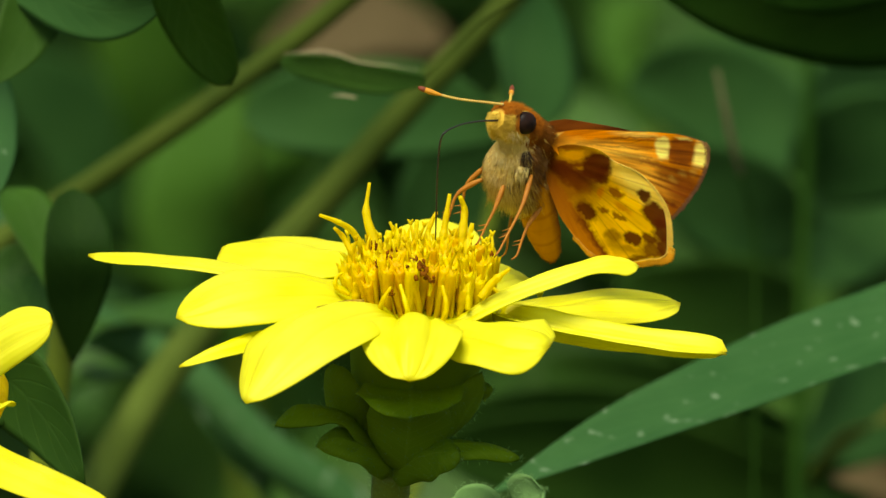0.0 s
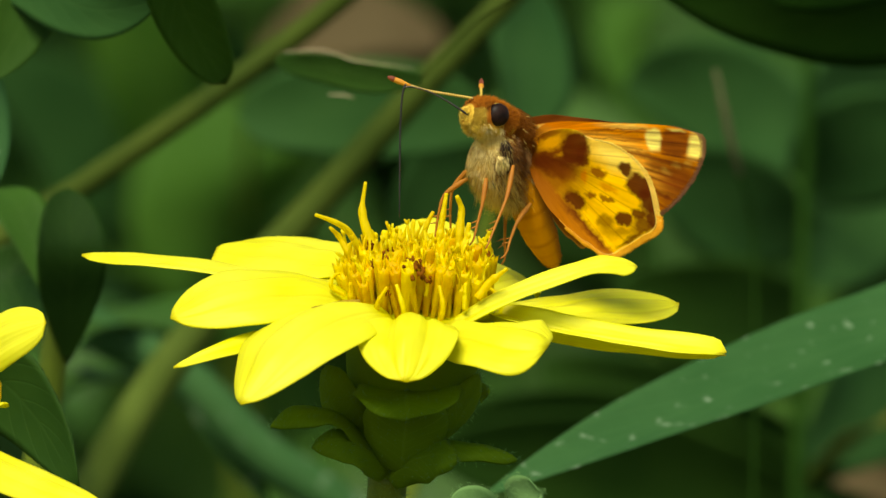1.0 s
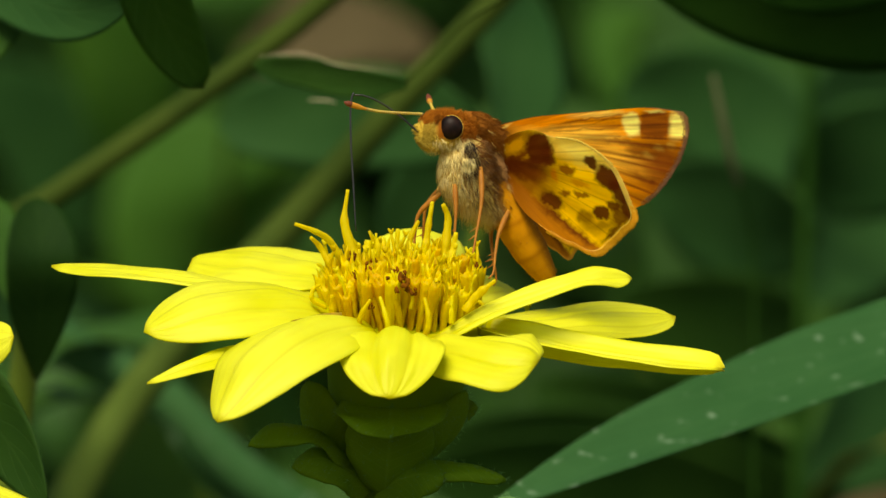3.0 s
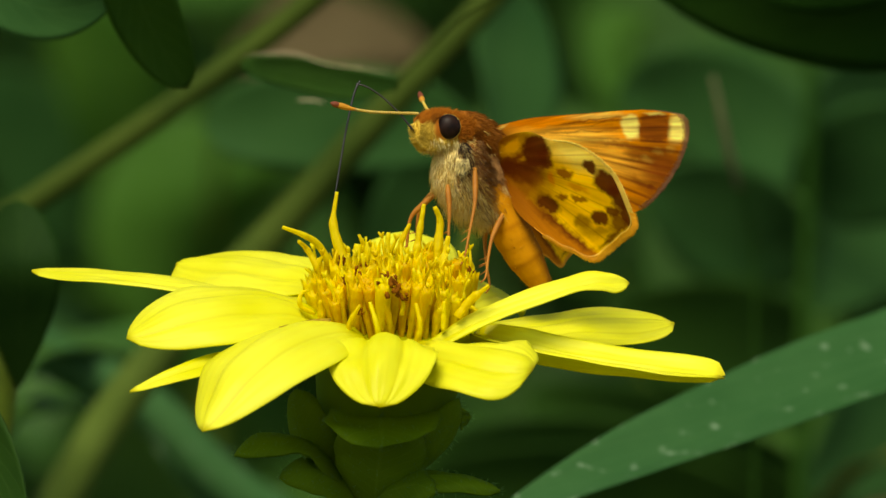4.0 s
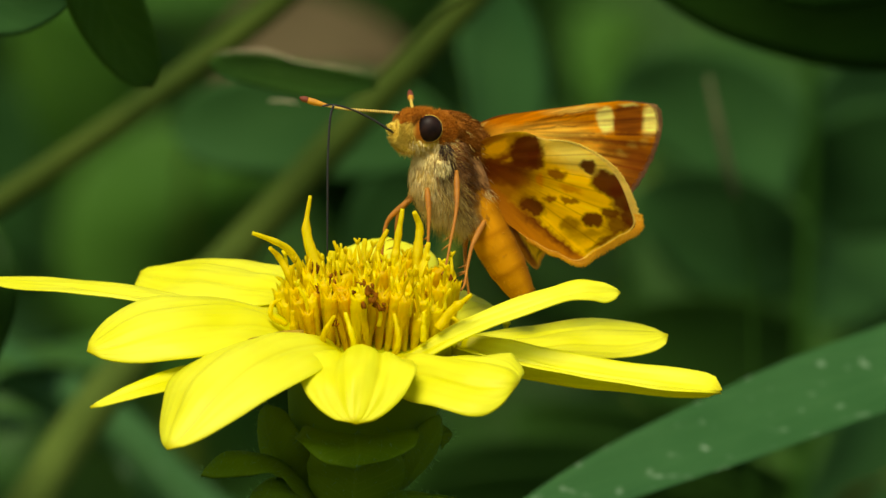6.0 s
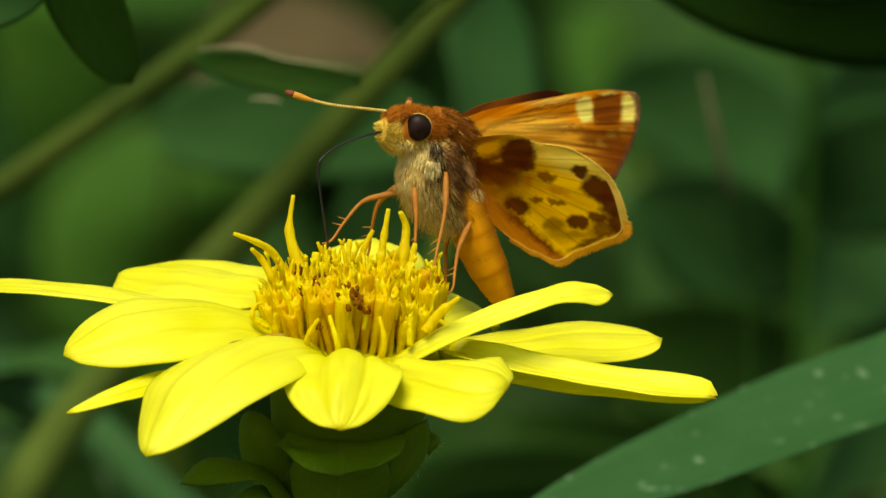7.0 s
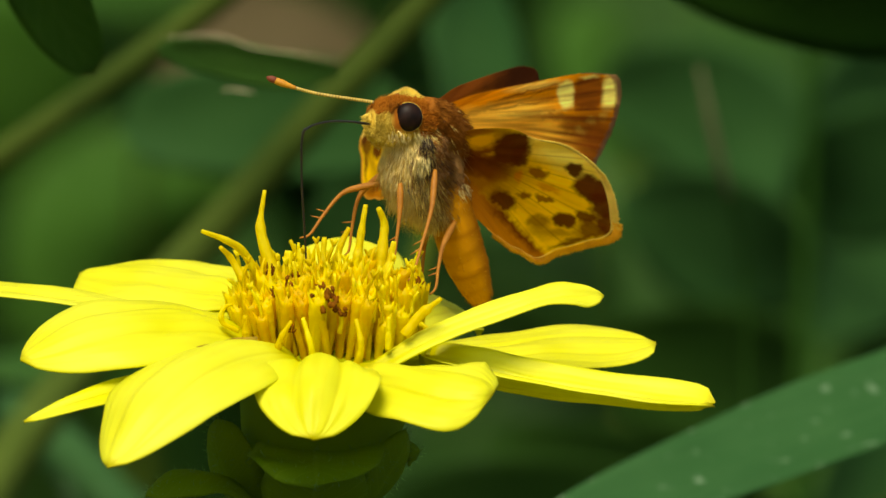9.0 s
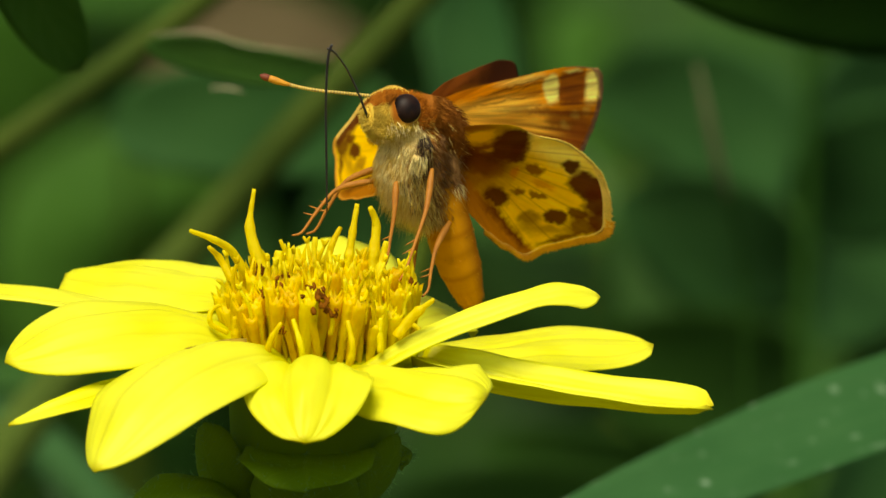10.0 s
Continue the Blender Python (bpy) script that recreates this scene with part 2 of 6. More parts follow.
def bezier(points, n):
    """A smooth curve through the points (Catmull-Rom with centripetal knots, so that it never overshoots)."""
    p = [Vector(q) for q in points]
    gap = [max((p[i + 1] - p[i]).length, 1e-6) ** 0.5 for i in range(len(p) - 1)]
    tang = []
    for i in range(len(p)):
        if i == 0:
            tang.append((p[1] - p[0]) / gap[0])
        elif i == len(p) - 1:
            tang.append((p[-1] - p[-2]) / gap[-1])
        else:
            u, v = (p[i] - p[i - 1]) / gap[i - 1], (p[i + 1] - p[i]) / gap[i]
            tang.append((u * gap[i] + v * gap[i - 1]) / (gap[i] + gap[i - 1]))
    segs = len(p) - 1
    out = []
    for i in range(n + 1):
        s = i / n * segs
        k = min(int(s), segs - 1)
        t = s - k
        h = gap[k]
        out.append(p[k] * (2 * t ** 3 - 3 * t * t + 1) + tang[k] * (h * (t ** 3 - 2 * t * t + t)) + p[k + 1] * (3 * t * t - 2 * t ** 3) + tang[k + 1] * (h * (t ** 3 - t * t)))
    return out


def tube(points, radii, n=10, sides=8, flat=1.0):
    """Verts and faces of a tapering round rod along a curve; radii: values spread evenly along it."""
    path = bezier(points, n)
    verts, faces = [], []
    side = None
    for i, c in enumerate(path):
        t = (path[min(i + 1, n)] - path[max(i - 1, 0)]).normalized()
        if side is None:
            side = t.cross(Vector((0.13, 0.31, 0.94)))
            if side.length < 0.1:
                side = t.cross(Vector((1, 0.2, 0)))
        side = (side - t * side.dot(t)).normalized()
        up = t.cross(side)
        s = i / n * (len(radii) - 1)
        k = min(int(s), len(radii) - 2)
        r = radii[k] + (radii[k + 1] - radii[k]) * (s - k)
        for j in range(sides):
            a = j / sides * math.tau
            verts.append(c + side * (r * math.cos(a)) + up * (r * flat * math.sin(a)))
    for i in range(n):
        for j in range(sides):
            k = (j + 1) % sides
            faces.append((i * sides + j, i * sides + k, (i + 1) * sides + k, (i + 1) * sides + j))
    faces.append(tuple(range(sides - 1, -1, -1)))
    faces.append(tuple(n * sides + j for j in range(sides)))
    return verts, faces


def blade(points, width, up, nu=20, nv=10, thick=0.25, cup=0.15, ridges=0.0, ridge_count=3, tip=0.5, foot=0.35, fat=0.5, wave=0.0, twist=0.0, notch=0.0, seed=0, grooves=0.0, dent=0.0):
    """A petal or leaf: a solid sheet along a curve, cupped across, widest at 'fat' of its length, with verts, faces and uvs (along, across)."""
    path = bezier(points, nu)
    up = Vector(up)
    tops, lows, uvs = [], [], []
    for i, c in enumerate(path):
        s = i / nu
        t = (path[min(i + 1, nu)] - path[max(i - 1, 0)]).normalized()
        side = t.cross(up).normalized()
        nor = side.cross(t)
        if twist:
            q = Matrix.Rotation(twist * s, 3, t)
            side, nor = q @ side, q @ nor
        if s < fat:
            f = foot + (1 - foot) * math.sin(s / fat * math.pi / 2)
        else:
            f = max(0.0, 1 - ((s - fat) / (1 - fat)) ** 2.0) ** tip
        w = width / 2 * max(f, 0.02)
        if dent:
            w *= 1 + 0.05 * noise.noise(Vector((s * 5, seed * 3.1, 0.5)))
        for j in range(nv + 1):
            v = j / nv * 2 - 1
            h = cup * width * (v * v - 0.4) * min(1.0, f * 1.3)
            h += ridges * math.cos(v * math.pi * ridge_count) * f * (1 - 0.3 * s)
            h -= grooves * math.exp(-((abs(v) - 0.36) / 0.075) ** 2) * min(1.0, s * 4) * (1 - s ** 4)
            h += wave * math.sin(s * 9 + seed * 1.7 + v * 1.3) * abs(v) * width * 0.1
            if dent:
                h += dent * f * (noise.noise(Vector((s * 2.6, v * 1.3 + seed * 5.3, 0.2))) + 0.5 * noise.noise(Vector((s * 6, v * 3.2, seed * 2.7))))
            back = notch * width * (1 - abs(v)) * max(0, s - 0.9) * 10 * 0.1
            p = c + side * (w * v) + nor * h - t * back
            th = thick * (1 - 0.55 * abs(v)) * 0.5
            tops.append(p + nor * th)
            lows.append(p - nor * th)
            uvs.append((s, v))
    m, n = nv + 1, len(tops)
    verts, faces = tops + lows, []
    for i in range(nu):
        for j in range(nv):
            a, b, c, d = i * m + j, i * m + j + 1, (i + 1) * m + j + 1, (i + 1) * m + j
            faces.append((a, b, c, d))
            faces.append((n + d, n + c, n + b, n + a))
    rim = [j for j in range(m)] + [i * m + nv for i in range(1, nu + 1)] + [nu * m + j for j in range(nv - 1, -1, -1)] + [i * m for i in range(nu - 1, 0, -1)]
    for k in range(len(rim)):
        a, b = rim[k], rim[(k + 1) % len(rim)]
        faces.append((b, a, n + a, n + b))
    return verts, faces, uvs + uvs


def blade_object(name, parent, mat, label="", origin=(0, 0, 0), **kw):
    v, f, uv = blade(**kw)
    return mesh_object(name, v, f, mat, parent, label, origin, uv)


def tube_object(name, parent, mat, points, radii, n=10, sides=8, label="", flat=1.0, origin=(0, 0, 0)):
    v, f = tube(points, radii, n, sides, flat)
    return mesh_object(name, v, f, mat, parent, label, origin)


def hairs(count, sampler, length, radius, rng, droop=(0, 0, 0)):
    """Verts and faces of many fine hairs; sampler gives a place and a direction."""
    verts, faces = [], []
    for _ in range(count):
        p, d = sampler()
        d = (d + Vector(droop) + Vector((rng.uniform(-1, 1), rng.uniform(-1, 1), rng.uniform(-1, 1))) * 0.35).normalized()
        ln = length * rng.uniform(0.5, 1.25)
        s = d.orthogonal().normalized()
        u = d.cross(s)
        bend = Vector(droop) * 0.25 * ln
        k = len(verts)
        for a in (0, 2.094, 4.189):
            verts.append(p + (s * math.cos(a) + u * math.sin(a)) * radius)
        for a in (0, 2.094, 4.189):
            verts.append(p + d * ln * 0.55 + (s * math.cos(a) + u * math.sin(a)) * radius * 0.7)
        verts.append(p + d * ln + bend)
        for a, b in ((0, 1), (1, 2), (2, 0)):
            faces.append((k + a, k + b, k + 3 + b, k + 3 + a))
            faces.append((k + 3 + a, k + 3 + b, k + 6))
    return verts, faces


def thing(name, label, category, place=(0, 0, 0), group="", kind=""):
    ob = new(name)
    ob.location = at(place)
    ob.empty_display_size = 0.005
    return tagged(ob, label, category, group, kind)


# ---- ground and the far growth ----
def ground():
    verts, faces = [], []
    xs = [-60, -25, -10, -4, -2, -1.2, -0.8, -0.5, -0.25, 0, 0.25, 0.5, 0.8, 1.2, 2, 4, 10, 25, 60]
    for y in xs:
        for x in xs:
            z = 0.012 * noise.noise(Vector((x * 3, y * 3, 0))) if max(abs(x), abs(y)) < 5 else 0
            verts.append((x * 1000, y * 1000, z * 1000 - 12))
    n = len(xs)
    for i in range(n - 1):
        for j in range(n - 1):
            faces.append((i * n + j, i * n + j + 1, (i + 1) * n + j + 1, (i + 1) * n + j))
    tagged(mesh_object("ground", verts, faces, SOIL), "bare brown soil under the plants", "ground", kind="structure")


ground()


def foliage_mass(name, mat, label, count, box, size, seed, facing=(0, -0.7, 0.7)):
    """Countless leaves of the undergrowth, joined."""
    rng = random.Random(seed)
    verts, faces, uvs = [], [], []
    for _ in range(count):
        p = Vector([rng.uniform(*b) for b in box])
        d = Vector((rng.uniform(-1, 1), rng.uniform(-0.6, 0.6), rng.uniform(-0.7, 0.5))).normalized()
        ln = rng.uniform(*size)
        up = (Vector(facing) + Vector((rng.uniform(-1, 1), rng.uniform(-1, 1), rng.uniform(-1, 1))) * 0.55).normalized()
        bow = Vector((0, 0, -0.12 * ln))
        v, f, uv = blade([p, p + d * ln * 0.5 - bow, p + d * ln + bow], ln * rng.uniform(0.28, 0.45), up, 8, 4, 0.4, 0.1, fat=0.4, tip=0.8, foot=0.1)
        k = len(verts)
        verts += v
        uvs += uv
        faces += [tuple(k + i for i in q) for q in f]
    ob = mesh_object(name, verts, faces, mat, uvs=uvs)
    ob.location.z = HEIGHT
    return tagged(ob, label, "foliage", kind="stuff")


foliage_mass("undergrowth", LEAF, "dense mid-green undergrowth leaves behind the flower", 150, ((-190, 190), (700, 850), (-170, 170)), (65, 110), 3)
foliage_mass("undergrowth", LEAF, "dense mid-green undergrowth leaves behind the flower", 700, ((-700, 700), (760, 1050), (-440, 350)), (70, 130), 13)
foliage_mass("low_undergrowth", LEAF, "low green leaves round the foot of the flower", 330, ((-360, 360), (-160, 620), (-440, -170)), (60, 110), 23)
# shade inside the foliage is put into the darker leaf colour
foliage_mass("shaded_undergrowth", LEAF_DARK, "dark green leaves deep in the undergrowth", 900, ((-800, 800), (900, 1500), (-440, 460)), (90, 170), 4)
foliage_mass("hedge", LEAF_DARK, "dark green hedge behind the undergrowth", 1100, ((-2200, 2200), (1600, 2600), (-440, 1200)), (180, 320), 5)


# ---- plants behind and beside the flower ----
def plant(label, base, group=""):
    return thing("leafy_plant", label, "plant", base, group)


def ob_origin(ob):
    return (ob.location.x / MM, ob.location.y / MM, (ob.location.z - HEIGHT) / MM)


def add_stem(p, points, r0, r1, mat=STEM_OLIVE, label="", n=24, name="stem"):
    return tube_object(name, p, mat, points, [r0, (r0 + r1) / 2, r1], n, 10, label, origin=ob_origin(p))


def add_leaf(p, points, width, up=(0, -0.8, 0.6), mat=LEAF, label="", **kw):
    args = dict(nu=22, nv=10, thick=0.35, cup=0.08, tip=0.75, foot=0.12, fat=0.45, wave=0.15, ridges=0.0)
    args.update(kw)
    return blade_object("leaf", p, mat, label, ob_origin(p), points=points, width=width, up=up, **args)


# two long bare stems that lean across the back
a = plant("tall olive-green stem leaning behind the flower", (-260, 150, -450), "stems behind the flower")
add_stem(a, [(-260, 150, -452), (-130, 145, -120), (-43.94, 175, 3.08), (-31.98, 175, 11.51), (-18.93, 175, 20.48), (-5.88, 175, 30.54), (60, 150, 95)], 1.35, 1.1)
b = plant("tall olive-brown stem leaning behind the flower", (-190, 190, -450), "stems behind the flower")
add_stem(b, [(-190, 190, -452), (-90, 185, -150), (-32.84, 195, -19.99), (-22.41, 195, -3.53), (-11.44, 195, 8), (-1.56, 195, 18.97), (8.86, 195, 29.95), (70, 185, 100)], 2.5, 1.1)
c = plant("dull grey-green stem in the shade behind the flower", (20, 240, -450), "stems behind the flower")
add_stem(c, [(20, 240, -452), (-2.75, 240, -27.22), (-16.75, 240, -13.78), (-23.47, 240, -7.06), (-33.55, 240, -1.46), (-70, 250, 40)], 2.4, 2.0, LEAF_GLAUCOUS)
d = plant("upright green stem in the shade behind the flower", (32, 320, -450), "stems behind the flower")
add_stem(d, [(36, 320, -452), (38.26, 320, -21.42), (38.84, 320, 1.78), (39.42, 320, 22.08), (38, 320, 80)], 0.9, 0.5, LEAF_SHADED)

# shade low behind the flower is painted in with darker leaf materials
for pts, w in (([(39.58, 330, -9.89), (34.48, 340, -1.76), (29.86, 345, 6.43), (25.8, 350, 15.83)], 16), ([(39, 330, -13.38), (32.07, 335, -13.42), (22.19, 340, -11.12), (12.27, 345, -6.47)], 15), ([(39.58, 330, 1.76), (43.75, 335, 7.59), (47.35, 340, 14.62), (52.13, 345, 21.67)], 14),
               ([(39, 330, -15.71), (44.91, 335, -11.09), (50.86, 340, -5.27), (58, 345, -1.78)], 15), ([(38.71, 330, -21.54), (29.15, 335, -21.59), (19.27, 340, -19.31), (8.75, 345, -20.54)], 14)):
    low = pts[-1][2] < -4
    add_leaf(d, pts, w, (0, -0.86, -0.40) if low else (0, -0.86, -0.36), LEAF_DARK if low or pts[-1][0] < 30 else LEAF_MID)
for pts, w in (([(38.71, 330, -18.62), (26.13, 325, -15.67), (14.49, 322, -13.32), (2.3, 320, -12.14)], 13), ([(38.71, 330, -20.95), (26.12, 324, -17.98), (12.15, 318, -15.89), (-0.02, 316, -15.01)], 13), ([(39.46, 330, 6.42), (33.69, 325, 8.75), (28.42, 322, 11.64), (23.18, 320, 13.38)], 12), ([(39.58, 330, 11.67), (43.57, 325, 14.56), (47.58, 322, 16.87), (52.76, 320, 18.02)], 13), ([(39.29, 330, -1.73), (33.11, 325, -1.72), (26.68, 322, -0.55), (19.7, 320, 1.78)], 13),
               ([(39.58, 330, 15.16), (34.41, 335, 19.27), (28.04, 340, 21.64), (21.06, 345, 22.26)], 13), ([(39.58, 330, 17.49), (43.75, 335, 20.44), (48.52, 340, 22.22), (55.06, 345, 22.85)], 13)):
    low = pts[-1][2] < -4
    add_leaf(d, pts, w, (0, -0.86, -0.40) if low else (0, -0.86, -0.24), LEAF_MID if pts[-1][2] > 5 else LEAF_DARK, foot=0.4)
add_leaf(c, [(-23.47, 240, -6.5), (-21.0, 240, -9.8), (-18.5, 241, -13.5), (-15.0, 242, -20.0)], 4.6, (0.1, -0.85, 0.5), LEAF_GLAUCOUS, "pale grey-green leaf in the undergrowth", wave=0.0)
add_leaf(c, [(-23.47, 242, -6.0), (-28.0, 244, -4.4), (-33.0, 245, -3.2), (-39.0, 246, -3.0)], 5.0, (0.0, -0.7, 0.7), LEAF_GLAUCOUS, "pale grey-green leaf in the undergrowth", wave=0.0)
for p_, zs in ((a, (-330, -220, 85)), (b, (-330, -230, 92)), (c, (-330, -200, -120))):
    ox, oy, oz = ob_origin(p_)
    for i, z in enumerate(zs):
        f_ = (z + 452) / 545
        x0, sgn = ox + (60 - ox) * f_, (-1) ** i
        add_leaf(p_, [(x0, oy + 6, z), (x0 + sgn * 25, oy + 14, z + 14), (x0 + sgn * 60, oy + 20, z + 4)], 17, (0, -0.3, 0.95), LEAF)

# plant with the leaves that hang in from above left
e = plant("leafy green plant with broad hanging leaves", (-60, 75, -450))
add_stem(e, [(-60, 75, -452), (-66, 80, -150), (-62, 85, 20), (-52, 75, 50), (-14, 66, 52)], 2.2, 1.2, STALK)
add_stem(e, [(-14, 66, 52), (-20, 48, 51), (-24.5, 36, 46)], 0.5, 0.4, STALK, name="leafstalk")
add_leaf(e, [(-24.5, 36, 46), (-22.2, 46, 30.5), (-20.2, 55, 25), (-17.4, 63, 20.2)], 6.0, (0.35, -0.72, -0.5), LEAF_LIGHT, fat=0.45, tip=0.50, foot=0.8, wave=0.0)
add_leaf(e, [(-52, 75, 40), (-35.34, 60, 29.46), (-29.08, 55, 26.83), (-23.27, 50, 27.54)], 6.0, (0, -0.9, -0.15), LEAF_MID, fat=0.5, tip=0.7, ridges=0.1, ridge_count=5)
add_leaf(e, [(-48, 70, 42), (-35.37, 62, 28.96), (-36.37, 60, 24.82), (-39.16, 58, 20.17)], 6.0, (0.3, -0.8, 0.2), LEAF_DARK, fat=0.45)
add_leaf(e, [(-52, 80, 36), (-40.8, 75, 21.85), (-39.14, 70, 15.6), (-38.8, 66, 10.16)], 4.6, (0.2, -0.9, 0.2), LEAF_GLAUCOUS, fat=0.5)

# cluster of leaves low on the left
f = plant("young shoot with rounded dark leaves", (-42, 95, -450))
add_stem(f, [(-42, 95, -452), (-35.97, 95, -24.08), (-33.3, 92, -3.12), (-33.01, 90, 6.3)], 1.8, 1.0, STALK)
add_leaf(f, [(-32.33, 90, -5.2), (-31.95, 86, 0.04), (-31.69, 83, 5.25), (-32.16, 86, 10.78)], 6.4, (0.1, -0.85, 0.2), LEAF_DARK, fat=0.62, tip=0.5, foot=0.05)
add_leaf(f, [(-33.04, 92, -1.02), (-35.6, 96, 6.3), (-37.0, 98, 9.4), (-38.6, 100, 10.8)], 5.0, (0.1, -0.6, 0.7), LEAF_LIGHT, fat=0.55)
add_leaf(f, [(-32.81, 94, -5.22), (-31.24, 235, -2.01), (-25.27, 250, -1.49), (-18.01, 255, 0.75)], 6.5, (0, -0.6, 0.8), LEAF, fat=0.5, wave=0.0)
add_leaf(f, [(-33.37, 96, -5.23), (-36.06, 100, -1.05), (-37.71, 104, 3.15), (-35.61, 104, 5.25)], 5.6, (0, -0.9, 0.2), LEAF, fat=0.5)
add_leaf(f, [(-34.31, 90, -11.47), (-30.9, 250, -7.12), (-23.64, 255, -6.02), (-18.05, 260, -9.43)], 5.0, (0, -0.6, 0.8), LEAF, fat=0.5, wave=0.0)

# broad dull leaf with a torn, dried upper edge
g = plant("broad dull green leaf behind the leaning stems", (-30, 255, -450))
add_stem(g, [(-30, 255, -452), (-20, 255, -100), (6.23, 255, 6.38), (8.85, 252, 16.89)], 1.0, 0.7, STALK)
add_leaf(g, [(8.38, 250, 16.65), (1.94, 248, 18.7), (-7.7, 246, 19.15), (-18.03, 246, 18.46)], 10, (0.0, -0.92, -0.05), LEAF_MID, fat=0.55, tip=0.4, wave=0.2)
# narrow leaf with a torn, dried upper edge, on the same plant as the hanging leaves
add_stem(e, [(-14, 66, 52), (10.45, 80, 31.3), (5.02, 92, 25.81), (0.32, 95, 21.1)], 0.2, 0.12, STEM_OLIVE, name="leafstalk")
torn = add_leaf(e, [(0.3, 96, 20.9), (-3.62, 95.6, 20.9), (-8.76, 95.6, 21.9), (-13.2, 96, 22.6)], 3.2, (0, -0.9, -0.42), LEAF, "narrow dull leaf with a torn dry edge", fat=0.5, tip=0.5, foot=0.3)
blade_object("dry_edge", e, DRY_PALE, "pale dry torn edge", ob_origin(e), points=[(-12.94, 94.5, 23.3), (-11.17, 94.5, 23.45), (-9.15, 94.5, 23.55), (-7.64, 94.5, 23.2), (-6.12, 94.5, 22.59), (-3.09, 94.5, 22.19), (-0.06, 94.5, 21.68)], width=0.11, up=(0, -0.9, 0.3), nu=40, nv=3, thick=0.06, tip=0.5, foot=0.2, fat=0.35, wave=0.8)
blade_object("dry_fleck", e, DRY_PALE, "small pale dry fleck", ob_origin(e), points=[(-8.4, 94.2, 19.38), (-7.1, 94.2, 19.42), (-5.87, 94.2, 19.15)], width=0.14, up=(0, -0.9, 0.3), nu=8, nv=3, thick=0.1)
add_leaf(g, [(8.63, 256, 16.68), (5.18, 262, 12.31), (1.48, 268, 8.16), (-2.24, 275, 3.52)], 13, (0, -0.85, 0.25), LEAF_MID, wave=0.0)
add_leaf(g, [(8.86, 254, 16.9), (10.48, 258, 21.53), (11.19, 262, 26.19), (12.13, 266, 31.32)], 11, (0.3, -0.8, -0.3), LEAF_MID, wave=0.0)

# big dark leaf that hangs in above right
h = plant("plant with a large dark green leaf overhead", (75, 120, -450))
add_stem(h, [(75, 120, -452), (80, 124, -150), (78, 124, 30), (62, 120, 46)], 2.4, 1.4, STALK)
add_leaf(h, [(64, 120, 46), (47.42, 125, 29.43), (34.6, 120, 29), (20.27, 118, 32.52)], 15, (0.1, -0.75, -0.6), LEAF_SHADED, fat=0.45, tip=0.6, cup=0.05)
add_leaf(h, [(66, 118, 42), (45.1, 115, 32.75), (37.64, 112, 30.6), (30.78, 112, 29.54)], 9, (0.1, -0.75, -0.6), LEAF_SHADED, fat=0.45, tip=0.6)

# long grey-green leaf beside the flower; it sways
leaf_plant = plant("plant with a long grey-green lance-shaped leaf", (64, 100, -450))
add_stem(leaf_plant, [(64, 100, -452), (68, 102, -150), (66, 105, -20), (58, 102, 7.1), (54, 98, 9.9)], 2.0, 0.8, STALK)
swaying = add_leaf(leaf_plant, [(54, 98, 10.0), (49.86, 92, 1.8), (33.98, 80, -5.3), (19.3, 66, -11.28), (6.11, 52, -17.12)], 10.0, (-0.25, -0.75, 0.62), LEAF_GLAUCOUS, "long grey-green leaf with pale flecks", fat=0.40, tip=0.95, foot=0.2, cup=0.12, wave=0.05)

# downy young leaves at the bottom
k = plant("young shoot with pale downy leaves", (6, 16, -450))
add_stem(k, [(6, 16, -452), (8, 10, -100), (6.99, -2, -24.22), (7.33, -6, -20.42)], 0.9, 0.6, STALK)
def down(ob, count, length, seed):
    """A coat of fine short hairs over a leaf."""
    rng = random.Random(seed)
    vs = ob.data.vertices

    def sampler():
        v = vs[rng.randrange(len(vs))]
        p = v.co / MM + Vector((rng.uniform(-0.2, 0.2), rng.uniform(-0.2, 0.2), rng.uniform(-0.2, 0.2)))
        return p, (v.normal + Vector((rng.uniform(-0.5, 0.5), rng.uniform(-0.5, 0.5), rng.uniform(-0.5, 0.5)))).normalized()
    v, f = hairs(count, sampler, length, 0.022, rng)
    return mesh_object("down", v, f, LEAF_PALE, ob)


for pts, w, up in (([(7.98, -6, -21.67), (6.97, -12, -19.36), (5.23, -15, -17.59), (2.74, -16, -16.98)], 4.2, (-0.1, -0.9, 0.45)), ([(6.73, -8, -21.65), (7.31, -16, -19.31), (8.58, -20, -17.43), (10.75, -22, -15.83)], 5.8, (0.1, -0.9, 0.45))):
    down(add_leaf(k, pts, w, up, LEAF_PALE, tip=0.45, fat=0.6, foot=0.5, cup=0.14, wave=0.5), 1500, 0.35, 31)

# pale dry twig
m = thing("dry_twig", "thin pale dry twig in the undergrowth", "twig", (27, 210, -450))
tube_object("stalk", m, LEAF_SHADED, [(27, 210, -452), (30, 205, -100), (32.32, 205, 6.36), (30.99, 200, 12.41)], [0.2, 0.18, 0.2], 20, 6, origin=(27, 210, -450))
tube_object("twig", m, STRAW, [(30.99, 200, 12.41), (30.3, 198, 14.6), (29.4, 196, 18.43), (28.51, 195, 22.54)], [0.25, 0.4, 0.4, 0.2], 14, 6, origin=(27, 210, -450))

